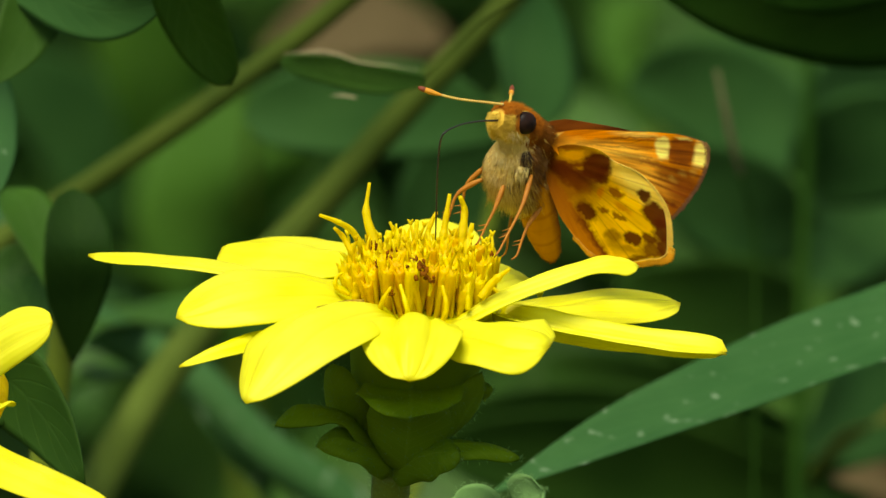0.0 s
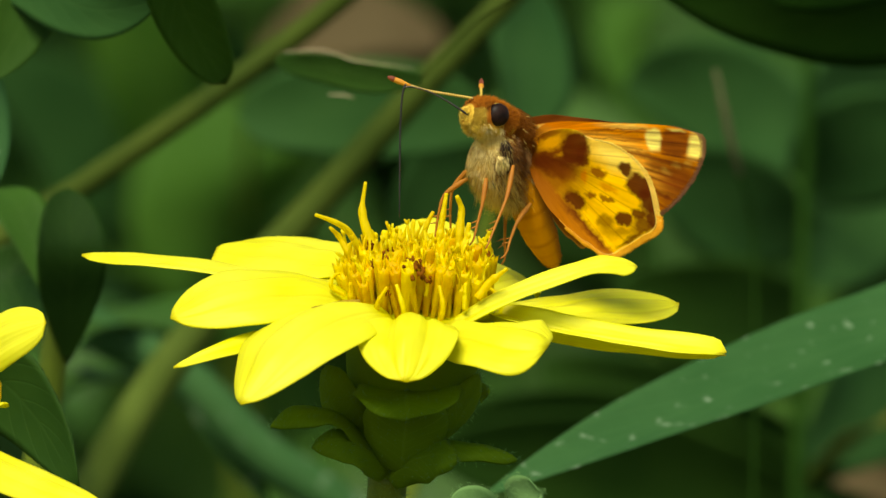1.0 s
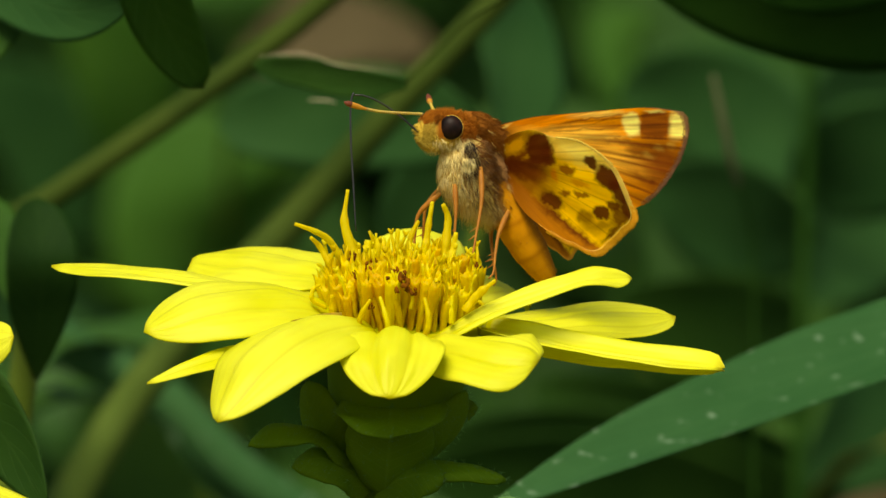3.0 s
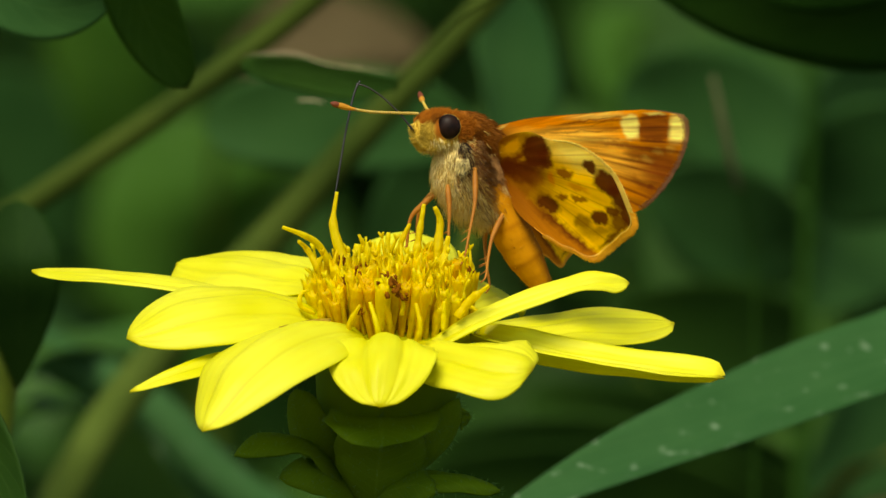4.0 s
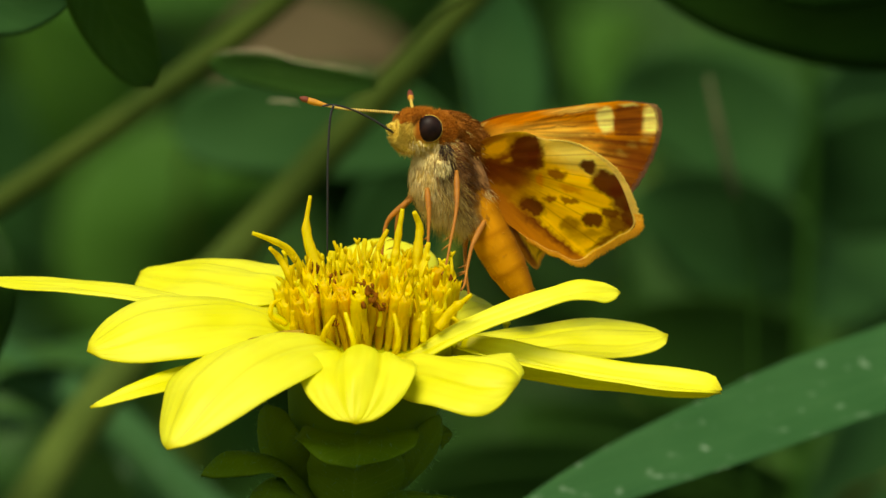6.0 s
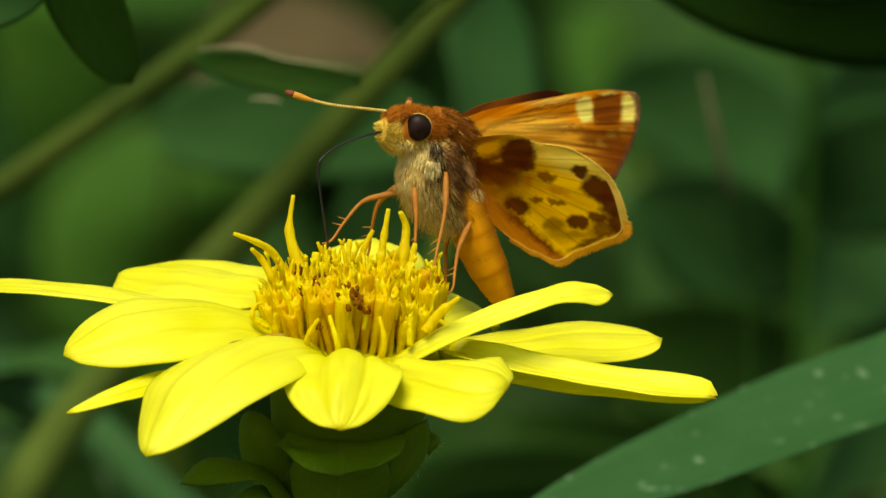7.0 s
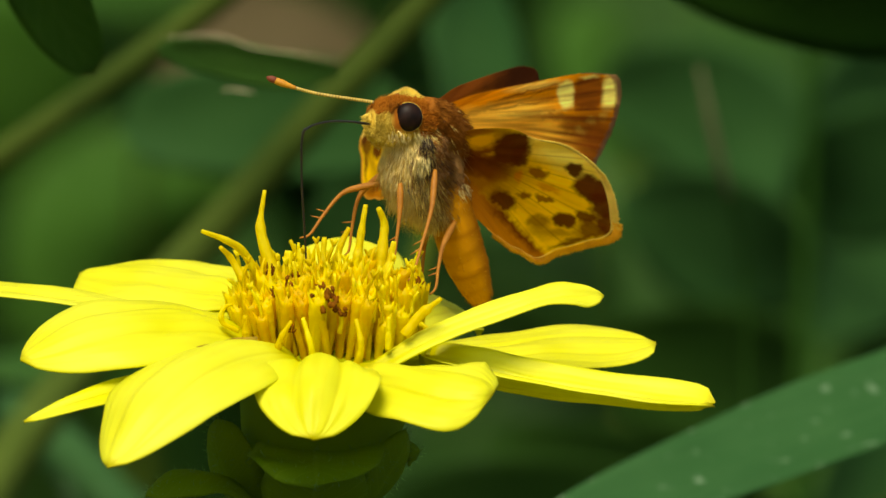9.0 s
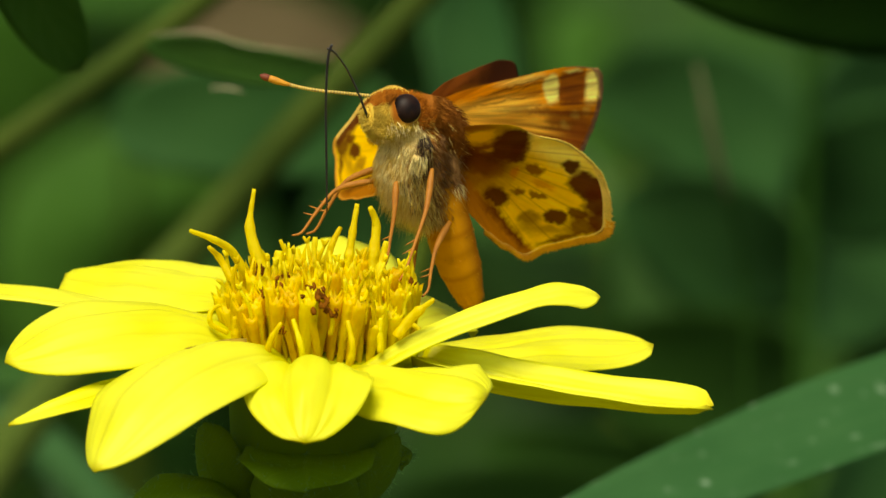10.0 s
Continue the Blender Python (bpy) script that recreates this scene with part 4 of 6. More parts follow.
blade_object("leaf", second, LEAF_DARK, origin=so, points=[(-43.75, 22, -15.98), (-40.76, 24, -8.92), (-37.72, 24, -6.39), (-34.14, 22, -9.41), (-30.04, 18, -15.94)], width=8.5, up=(-0.2, -0.85, -0.35), nu=22, nv=10, thick=0.35, cup=0.06, tip=0.8, foot=0.2, fat=0.5)


# ---- the skipper butterfly ----
def blend(a, b, f):
    return tuple(x + (y - x) * f for x, y in zip(a, b))


PIVOT = Vector((8.5, 4.0, 13.0))
SYM = Vector((-0.41, 0.912, 0)).normalized()       # across the body, to its far side
skipper = thing("skipper_butterfly", "orange-brown skipper butterfly with yellow wing patches feeding on the flower", "butterfly", PIVOT)


def rel(p):
    return Vector(p) - PIVOT


def mirror(p):
    """The place on the other side of the body, through its middle plane."""
    p = Vector(p)
    return p - SYM * (2 * (p - PIVOT).dot(SYM))


def body_part(name, mat, points, radii, n=24, sides=24, flat=1.0, origin=PIVOT, parent=skipper):
    v, f = tube(points, radii, n, sides, flat)
    return mesh_object(name, v, f, mat, parent, origin=origin)


def fur(name, mat, points, radii, count, length, seed, origin=PIVOT, droop=(0, 0, 0), keep=None, parent=skipper, radius=0.032, avoid=()):
    rng = random.Random(seed)
    path = bezier(points, 40)

    def sampler():
        while True:
            i = rng.randrange(1, 40)
            t = (path[i + 1] - path[i - 1]).normalized()
            s = t.orthogonal().normalized()
            u = t.cross(s)
            a = rng.uniform(0, math.tau)
            d = s * math.cos(a) + u * math.sin(a)
            if keep is not None and not keep(d, i / 40):
                continue
            k = i / 40 * (len(radii) - 1)
            j = min(int(k), len(radii) - 2)
            r = radii[j] + (radii[j + 1] - radii[j]) * (k - j)
            p = path[i] + d * r * 0.96
            if any((p - c).length < q for c, q in avoid):
                continue
            return p, d
    v, f = hairs(count, sampler, length, radius, rng, droop)
    return mesh_object(name, v, f, mat, parent, origin=origin)


THORAX = [(4.75, 2.4, 16.43), (5.4, 2.9, 14.9), (5.55, 3.3, 12.9), (6.4, 3.8, 10.9), (8.15, 4.3, 9.3)]
THORAX_R = [0.7, 1.8, 2.3, 2.0, 1.1]
thorax = body_part("thorax", FUR_CREAM, THORAX, THORAX_R)
under = Vector((-0.75, -0.45, -0.5)).normalized()
flank = Vector((0.75, -0.65, 0.1)).normalized()
fur("under_fur", FUR_PALE, THORAX, THORAX_R, 3800, 0.85, 1, droop=(0.2, -0.1, -1.6), keep=lambda d, s: d.dot(under) > 0.0, parent=thorax, radius=0.026)
fur("shade_fur", FUR_BROWN, THORAX, THORAX_R, 200, 0.75, 29, droop=(0.2, 0.0, -1.6), keep=lambda d, s: d.dot(under) > -0.2, parent=thorax, radius=0.024)
fur("belly_fur", FUR_CREAM, THORAX, THORAX_R, 520, 1.3, 9, droop=(0.3, -0.2, -1.1), keep=lambda d, s: d.dot(under) > -0.2 and s > 0.5, parent=thorax, radius=0.024)
fur("side_fur", FUR_DARK, THORAX, THORAX_R, 300, 0.8, 2, droop=(0.1, -0.2, -0.7), keep=lambda d, s: 0.0 < d.dot(under) < 0.5 and d.y < -0.5 and 0.15 < s < 0.48, parent=thorax)
fur("tuft", FUR_PALE, THORAX, THORAX_R, 200, 1.0, 33, droop=(-0.2, -0.5, -0.9), keep=lambda d, s: 0.2 < d.dot(under) < 0.6 and d.y < -0.6 and 0.30 < s < 0.45, parent=thorax, radius=0.045)
fur("flank_fur", FUR_BROWN, THORAX, THORAX_R, 1100, 0.9, 34, droop=(0.9, -0.2, -1.2), keep=lambda d, s: d.dot(flank) > 0.35 and s > 0.2, parent=thorax)
fur("flank_fur", FUR_DARK, THORAX, THORAX_R, 200, 0.9, 35, droop=(0.4, -0.3, -0.7), keep=lambda d, s: d.dot(flank) > 0.3 and s > 0.35, parent=thorax)
REAR = [(7.0, 4.2, 15.2), (7.7, 4.3, 13.6), (8.1, 4.4, 12.0), (8.3, 4.4, 10.4), (8.1, 4.4, 9.4)]
REAR_R = [0.8, 1.2, 1.25, 1.1, 0.6]
rear = body_part("rear_thorax", FUR_BROWN, REAR, REAR_R)
fur("rear_fur", FUR_BROWN, REAR, REAR_R, 900, 0.7, 36, droop=(0.5, -0.2, -1.2), parent=rear)
fur("rear_fluff", FUR_PALE, REAR, REAR_R, 700, 0.8, 37, droop=(0.4, -0.3, -1.0), keep=lambda d, s: s > 0.55 and d.y < 0.3, parent=rear, radius=0.026)
HUMP = [(5.43, 2.8, 16.93), (6.64, 3.4, 16.39), (7.9, 3.9, 15.41), (8.71, 4.3, 13.88)]
HUMP_R = [0.9, 1.2, 1.15, 0.75]
hump = body_part("hump", FUR_RUST, HUMP, HUMP_R)
fur("hump_fur", FUR_RUST, HUMP, HUMP_R, 1700, 0.5, 12, droop=(1.3, 0.3, -0.8), parent=hump)
fur("wing_base_fur", FUR_CREAM, HUMP, HUMP_R, 22, 0.6, 14, droop=(0.7, -0.3, -0.6), keep=lambda d, s: d.y < -0.3 and s > 0.4, parent=hump)
fur("back_fur", FUR_RUST, THORAX, THORAX_R, 1900, 0.6, 3, droop=(1.2, 0.2, -0.9), keep=lambda d, s: d.dot(under) < 0.15, parent=thorax)

ABD = [(7.3, 3.8, 11.8), (8.53, 4.2, 10.16), (9.56, 4.6, 7.91), (10.78, 5.1, 5.67), (11.95, 5.6, 3.65), (12.49, 5.9, 2.66)]
ABD_R = [1.1, 1.5, 1.66, 1.5, 0.98, 0.25]
v, f_ = tube(ABD, ABD_R, 36, 24)
axis_pts = bezier(ABD, 36)
v = [axis_pts[i // 24] + (p - axis_pts[i // 24]) * (1.0 + 0.045 * ((i // 24 / 4.5) % 1.0 - 0.5)) for i, p in enumerate(v)]
belly = []
for i, p in enumerate(v):
    band = (i // 24 / 4.5) % 1.0
    c_ = blend((0.60, 0.25, 0.008), (0.38, 0.125, 0.004), max(0.0, band - 0.72) / 0.28)
    # darker brown back, with the shade on that right-hand side painted in
    back = min(1.0, max(0.0, (p - axis_pts[i // 24]).normalized().dot(Vector((0.85, 0.2, 0.45)).normalized()) * 1.6 - 0.2))
    belly.append((*blend(c_, (0.24, 0.075, 0.004), 0.75 * back), 1))
abdomen = mesh_object("abdomen", v, f_, FACE_SCALES, skipper, origin=PIVOT, colors=belly)
fur("abdomen_fur", ABDOMEN, ABD, ABD_R, 900, 0.18, 4, droop=(0.5, 0, -0.9), parent=abdomen)

# head, in parts that turn with it
NECK = Vector((7.0, 4.0, 15.3))
head_pts = [(6.28, 3, 15.63), (5.2, 2.6, 15.94), (3.86, 2, 16.12), (2.69, 1.5, 16.2), (1.98, 1.2, 16.29)]
head_r = [1.35, 1.55, 1.65, 1.4, 0.8]
v, f_ = tube(head_pts, head_r, 20, 20)
face = []
for q in v:
    front = min(1.0, max(0.0, (3.7 - q.x) / 0.5)) * min(1.0, max(0.0, (17.2 - q.z) / 0.5))
    low = min(1.0, max(0.0, (15.4 - q.z) / 0.4))
    face.append((*blend((0.30, 0.090, 0.008), (0.62, 0.42, 0.06), max(front, low)), 1))
head = mesh_object("head", v, f_, FACE_SCALES, skipper, origin=NECK, colors=face)
head.location = rel(NECK) * MM
eye_c = Vector((4.66, 0.75, 16.29))
eyes = ((eye_c, 1.12), (eye_c + Vector((-0.2, -0.5, 0)), 1.12))
fur("crown_fur", FUR_ORANGE, head_pts, head_r, 2600, 0.45, 5, origin=NECK, droop=(0.3, 0, 0.2), keep=lambda d, s: d.z > 0.35 or s < 0.3, parent=head, avoid=eyes)
fur("face_fur", FUR_YELLOW, head_pts, head_r, 2600, 0.38, 6, origin=NECK, droop=(-0.4, -0.1, -0.4), keep=lambda d, s: d.z < 0.45 and s > 0.3, parent=head, avoid=eyes)
HSYM = Vector((-0.41, 0.912, 0)).normalized()
HMID = Vector((3.72, 2, 16.39))


def head_mirror(p):
    p = Vector(p)
    return p - HSYM * (2 * (p - HMID).dot(HSYM))


def ball(center, radii, n=16, sides=20):
    verts, faces = [], []
    for i in range(n + 1):
        a = math.pi * i / n
        for j in range(sides):
            b_ = math.tau * j / sides
            verts.append(Vector(center) + Vector((radii[0] * math.sin(a) * math.cos(b_), radii[1] * math.sin(a) * math.sin(b_), radii[2] * math.cos(a))))
    for i in range(n):
        for j in range(sides):
            k_ = (j + 1) % sides
            faces.append((i * sides + j, (i + 1) * sides + j, (i + 1) * sides + k_, i * sides + k_))
    return verts, faces


for c_ in (eye_c, head_mirror(eye_c)):
    v, f_ = ball(c_, (1.0, 0.62, 1.03), 18, 24)
    e_ = mesh_object("eye", v, f_, EYE, head, "glossy near-black round eye", NECK)
    ring_pts = [c_ + Vector((1.01 * math.cos(t_), 0.25 if c_ is eye_c else -0.25, 1.04 * math.sin(t_))) for t_ in [i * math.tau / 12 for i in range(13)]]
    tube_object("eye_rim", head, FUR_YELLOW, ring_pts, [0.035, 0.035], 36, 6, origin=NECK)
fur("brow_fur", FUR_RUST, head_pts, head_r, 420, 0.4, 61, origin=NECK, droop=(-0.2, -0.2, -0.5), keep=lambda d, s: 0.1 < d.z < 0.75 and d.y < -0.3 and 0.55 < s < 0.72, parent=head, avoid=eyes)
fur("cheek_fur", FUR_PALE, head_pts, head_r, 420, 0.6, 62, origin=NECK, droop=(-0.1, -0.1, -0.9), keep=lambda d, s: d.z < -0.5 and 0.2 < s < 0.75, parent=head, avoid=eyes)
palp = [(3.59, 1.1, 14.68), (2.87, 1, 15.04), (2.24, 1, 15.75), (1.8, 1, 16.74)]
for pts in (palp, [head_mirror(p) for p in palp]):
    tube_object("palp", head, FUR_YELLOW, pts, [0.34, 0.40, 0.36, 0.2], 14, 14, origin=NECK)
    fur("palp_fur", FUR_YELLOW, pts, [0.34, 0.40, 0.36, 0.2], 620, 0.28, 7, origin=NECK, droop=(-0.4, -0.1, 0.2), parent=head)


def antenna(pts, parent, origin, shift, dark=28):
    """dark: the step of thirty at which the dark tip begins."""
    path_ = bezier(pts, 30)
    shaft = tube_object("antenna", parent, ANTENNA_BANDS, path_[:22], [0.11, 0.10, 0.12], 40, 8, "thin ringed orange antenna", origin=origin)
    for i in range(1, 30 if parent is skipper else 1):
        s = i / 30 * 21
        k_ = int(s)
        p = path_[k_] + (path_[k_ + 1] - path_[k_]) * (s - k_)
        t_ = (path_[k_ + 1] - path_[k_]).normalized()
        tube_object("ring", shaft, FUR_YELLOW, [p - t_ * 0.04, p + t_ * 0.04], [0.125, 0.125], 2, 8, origin=origin)
    tube_object("club", shaft, ANTENNA_TIP, path_[21:dark + 1], [0.12, 0.19, 0.26, 0.24], 14, 10, "thick orange antenna club", origin=origin)
    tube_object("club_tip", shaft, ANTENNA_END, path_[dark:31] + [path_[30] + shift], [0.24, 0.25, 0.22, 0.06], 8, 10, "dark red-brown club tip", origin=origin)
    return shaft


ANTENNA_END = plain_material("antenna_end", (0.10, 0.02, 0.008), (0.22, 0.05, 0.015), 900, 0.6, 0.3)
ANTENNA_ROOT = Vector((2.33, 0.9, 17.54))
antenna_near = antenna([(0, 0, 0), (0.15, 0, -1.9), (0.30, 0, -4.2), (0.22, 0, -5.9), (0, 0, -7.5)], skipper, (0, 0, 0), Vector((-0.05, 0, -0.25)))
antenna_near.location = rel(ANTENNA_ROOT) * MM
FAR_ANTENNA_ROOT = Vector((3.5, 2.4, 17.28))
antenna_far = antenna([(0, 0, 0), (0.12, 0, -1.9), (0.24, 0, -4.2), (0.18, 0, -5.9), (0, 0, -7.5)], skipper, (0, 0, 0), Vector((-0.05, 0, -0.25)), 24)
antenna_far.location = rel(FAR_ANTENNA_ROOT) * MM


# wings: an outline fanned out from the root, with the pattern of the scales
def ellipse(p, c, rx, rz, ang=0.0, soft=0.25, power=2.0):
    """1 inside a rounded patch, 0 outside, with a soft edge; a power above 2 squares its corners."""
    dx, dz = p[0] - c[0], p[1] - c[1]
    ca, sa = math.cos(ang), math.sin(ang)
    q = (abs((dx * ca + dz * sa) / rx) ** power + abs((-dx * sa + dz * ca) / rz) ** power) ** (1 / power)
    return min(1.0, max(0.0, (1 + soft - q) / (2 * soft)))


YELLOW, CREAM, GOLD, ORANGE, RUST = (1.0, 0.62, 0.012), (1.0, 0.82, 0.17), (0.90, 0.46, 0.012), (0.97, 0.38, 0.006), (0.64, 0.16, 0.003)
DUSK, UMBER, SPOT, BROWN, DARK = (0.32, 0.098, 0.004), (0.20, 0.045, 0.002), (0.22, 0.045, 0.002), (0.115, 0.018, 0.0014), (0.19, 0.038, 0.003)
# GLOW paints the forewing's highlight and light shining through, besides its paler orange cells
GLOW = (1.0, 0.60, 0.07)
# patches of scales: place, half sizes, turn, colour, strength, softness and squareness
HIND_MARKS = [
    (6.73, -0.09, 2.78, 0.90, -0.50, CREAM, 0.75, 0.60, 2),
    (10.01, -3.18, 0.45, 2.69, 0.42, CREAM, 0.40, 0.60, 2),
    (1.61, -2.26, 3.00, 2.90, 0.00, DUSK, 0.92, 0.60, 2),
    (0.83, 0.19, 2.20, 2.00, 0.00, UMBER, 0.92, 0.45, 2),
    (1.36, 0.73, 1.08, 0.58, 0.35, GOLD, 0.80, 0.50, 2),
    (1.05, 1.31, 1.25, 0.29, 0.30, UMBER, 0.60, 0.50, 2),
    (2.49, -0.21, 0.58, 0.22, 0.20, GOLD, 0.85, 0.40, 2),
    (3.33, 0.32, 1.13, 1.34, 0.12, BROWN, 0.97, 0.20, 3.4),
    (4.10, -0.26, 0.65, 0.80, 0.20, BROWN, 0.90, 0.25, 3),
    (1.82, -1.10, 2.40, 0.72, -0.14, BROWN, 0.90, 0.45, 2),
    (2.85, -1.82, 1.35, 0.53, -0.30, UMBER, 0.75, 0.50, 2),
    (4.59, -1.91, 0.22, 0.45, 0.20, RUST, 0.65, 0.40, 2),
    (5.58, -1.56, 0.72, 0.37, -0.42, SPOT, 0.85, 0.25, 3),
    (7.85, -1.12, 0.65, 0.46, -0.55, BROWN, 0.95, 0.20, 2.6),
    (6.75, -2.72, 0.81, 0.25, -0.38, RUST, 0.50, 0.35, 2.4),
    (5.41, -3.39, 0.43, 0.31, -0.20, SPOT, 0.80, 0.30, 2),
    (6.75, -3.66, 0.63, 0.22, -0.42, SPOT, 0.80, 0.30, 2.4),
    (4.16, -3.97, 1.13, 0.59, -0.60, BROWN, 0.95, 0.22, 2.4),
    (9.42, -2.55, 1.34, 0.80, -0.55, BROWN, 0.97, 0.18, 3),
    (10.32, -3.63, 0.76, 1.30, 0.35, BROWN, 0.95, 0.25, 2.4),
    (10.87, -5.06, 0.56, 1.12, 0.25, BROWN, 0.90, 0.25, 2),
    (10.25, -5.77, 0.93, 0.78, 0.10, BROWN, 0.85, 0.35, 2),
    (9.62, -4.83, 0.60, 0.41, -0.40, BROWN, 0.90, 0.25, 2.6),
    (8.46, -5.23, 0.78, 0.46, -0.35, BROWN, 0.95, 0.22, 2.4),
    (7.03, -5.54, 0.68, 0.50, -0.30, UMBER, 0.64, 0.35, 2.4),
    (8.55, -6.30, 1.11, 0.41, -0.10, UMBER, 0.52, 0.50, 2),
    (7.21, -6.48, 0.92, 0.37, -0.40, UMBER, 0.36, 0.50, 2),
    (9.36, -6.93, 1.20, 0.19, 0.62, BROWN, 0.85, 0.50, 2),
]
FORE_MARKS = [
    (2.11, 1.07, 3.60, 0.45, 0.10, RUST, 0.70, 0.50, 2),
    (3.4, -0.55, 2.60, 0.80, -0.20, GLOW, 0.45, 0.60, 2),
    (0.53, 0.16, 0.99, 0.45, 0.20, DARK, 0.60, 0.60, 2),
    (0.31, 0.51, 0.72, 0.13, 0.55, CREAM, 0.50, 0.50, 2),
    (3.24, 0.13, 2.51, 0.16, 0.24, DARK, 0.50, 0.50, 2),
    (5.27, 0.82, 1.79, 0.13, 0.20, DARK, 0.40, 0.50, 2),
    (6.39, 0.01, 2.78, 0.62, 0.02, GLOW, 0.60, 0.60, 2),
    (7.75, -0.29, 2.69, 0.12, -0.02, GLOW, 0.80, 0.60, 2),
    (6.85, 0.38, 3.14, 0.06, 0.05, DARK, 0.45, 0.50, 2),
    (8.21, 1.65, 2.06, 0.29, 0.05, CREAM, 0.40, 0.50, 2),
    (7.30, 1.24, 2.69, 0.07, 0.14, DARK, 0.60, 0.40, 2),
    (9.11, 1.29, 1.34, 0.07, 0.30, DARK, 0.55, 0.40, 2),
    (10.24, -0.77, 2.69, 0.22, -0.16, DARK, 0.75, 0.50, 2),
    (9.34, 0.66, 0.99, 0.22, 0.00, DARK, 0.35, 0.60, 2),
    (9.31, -1.92, 3.20, 1.20, -0.35, GLOW, 0.45, 0.60, 2),
    (12.74, 0.69, 1.39, 1.12, -0.05, DARK, 0.86, 0.18, 3.4),
    (10.79, 0.76, 0.63, 0.99, 0.16, CREAM, 0.97, 0.16, 3.6),
    (12.74, 1.81, 0.72, 0.13, -0.10, CREAM, 0.70, 0.40, 2),
    (13.55, -2.65, 1.34, 2.69, 0.48, DARK, 0.72, 0.55, 2),
    (11.28, -1.54, 0.90, 0.36, -0.30, DARK, 0.70, 0.40, 2.4),
    (12.19, -1.94, 0.54, 0.27, -0.40, GLOW, 0.55, 0.40, 2.4),
    (12.96, -1.21, 0.45, 0.27, -0.30, GLOW, 0.50, 0.40, 2.4),
    (11.74, -4.01, 1.34, 0.27, -0.60, DARK, 0.50, 0.50, 2),
    (12.46, -4.15, 0.27, 0.22, 0.00, DARK, 0.90, 0.40, 2),
    (14.65, 0.65, 0.68, 1.16, -0.10, CREAM, 0.95, 0.30, 3.2),
    (14.01, -1.07, 0.36, 0.31, -0.30, GLOW, 0.50, 0.50, 2),
    (15.47, 1.20, 0.22, 0.72, -0.10, DARK, 0.80, 0.50, 2),
]


def rough(p, k=1.3, a=0.26):
    return a * noise.noise(Vector((p[0] * k, p[1] * k, 3.1))) + a * 0.6 * noise.noise(Vector((p[0] * k * 3, p[1] * k * 3, 7.7)))


def streak(x, z, k):
    """Fine light and dark lines that run out from the root."""
    a_ = math.atan2(z, x + 1.5)
    return 1.0 + min(1.0, math.hypot(x, z) / 6) * 0.9 * streak_noise(a_, x, z, k)


def streak_noise(a_, x, z, k):
    return 0.22 * noise.noise(Vector((a_ * 42, math.hypot(x, z) * 0.35, k))) + 0.14 * noise.noise(Vector((a_ * 110, math.hypot(x, z) * 0.6, k + 3)))


def patches(c, w, marks):
    for cx, cz, rx, rz, ang, tone, strength, soft, power in marks:
        reach = 1.5 * max(rx, rz)
        if abs(w[0] - cx) < reach and abs(w[1] - cz) < reach:
            c = blend(c, tone, strength * ellipse(w, (cx, cz), rx, rz, ang, soft, power))
    return c


def fold_side(x, z):
    """How far a place lies past the fold that cuts off the hindwing's inner margin."""
    return -1.1 * (z + 1.2) - 0.92 * x


def hindwing_color(x, z, rim):
    w = (x + rough((x, z)), z + rough((z, x)))
    r, ang = math.hypot(x, z), math.atan2(z, x)
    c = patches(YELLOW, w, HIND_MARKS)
    side = fold_side(*w)
    inner = blend((0.50, 0.175, 0.005), blend(DUSK, UMBER, 0.4), min(1.0, max(0.0, 1.2 - r / 7)))
    c = blend(c, inner, min(1.0, max(0.0, side / 0.5 + 0.3)))
    if r > 4.5:
        c = blend(c, BROWN, 0.85 * max(0.0, 1 - abs(side - 0.35) / 0.75) * min(1.0, (r - 4.5) / 2) * min(1.0, max(0.0, (11.6 - r) / 1.2)))
    for k_ in range(9):
        va = -0.02 - 0.108 * k_
        if x > 2.5 and side < 0:
            c = blend(c, UMBER, 0.36 * max(0.0, 1 - abs(ang - va) * r / 0.075) * min(1.0, (x - 2.5) / 3))
    if rim > 0.965 and (z < -5.6 or side > -0.5) and x > 3:
        c = blend(c, (0.80, 0.38, 0.04), min(1.0, (rim - 0.965) / 0.012) * 0.9)
    elif rim > 0.955 and x > 4:
        c = blend(c, (0.95, 0.66, 0.14), 0.85)
    q = 1 + 0.6 * (streak(x, z, 1.0) - 1)
    return tuple(min(1.0, v * q) for v in c)


def forewing_color(x, z, rim):
    w = (x + 0.6 * rough((x, z)), z + 0.6 * rough((z, x)))
    r, ang = math.hypot(x, z), math.atan2(z - 0.4, x + 1.0)
    c = patches(blend(RUST, ORANGE, 0.55), w, FORE_MARKS)
    c = blend(c, DARK, 0.7 * min(1.0, max(0.0, (x - 9.5) / 3)) * min(1.0, max(0.0, -z / 2)))
    for k_ in range(10):
        va = 0.085 - 0.068 * k_ + 0.014 * math.sin(k_ * 2.7)
        if x > 4:
            pale = 0.55 if (abs(w[0] - 10.7) < 0.8 or abs(w[0] - 14.5) < 0.7) and z > -0.6 else 0.95
            c = blend(c, DARK, pale * max(0.0, 1 - abs(ang - va) * r / 0.16) * min(1.0, (x - 4) / 7))
    if rim > 0.978 and x > 12:
        c = blend(c, (0.20, 0.10, 0.06), 0.85)
    elif z > 0.8 and rim > 0.93 and x < 9:
        c = blend(c, DARK, 0.6 * min(1.0, (rim - 0.93) / 0.04))
    q = 1.0 + 2.1 * (streak(x, z, 5.0) - 1)
    return tuple(min(1.0, v * q) for v in c)


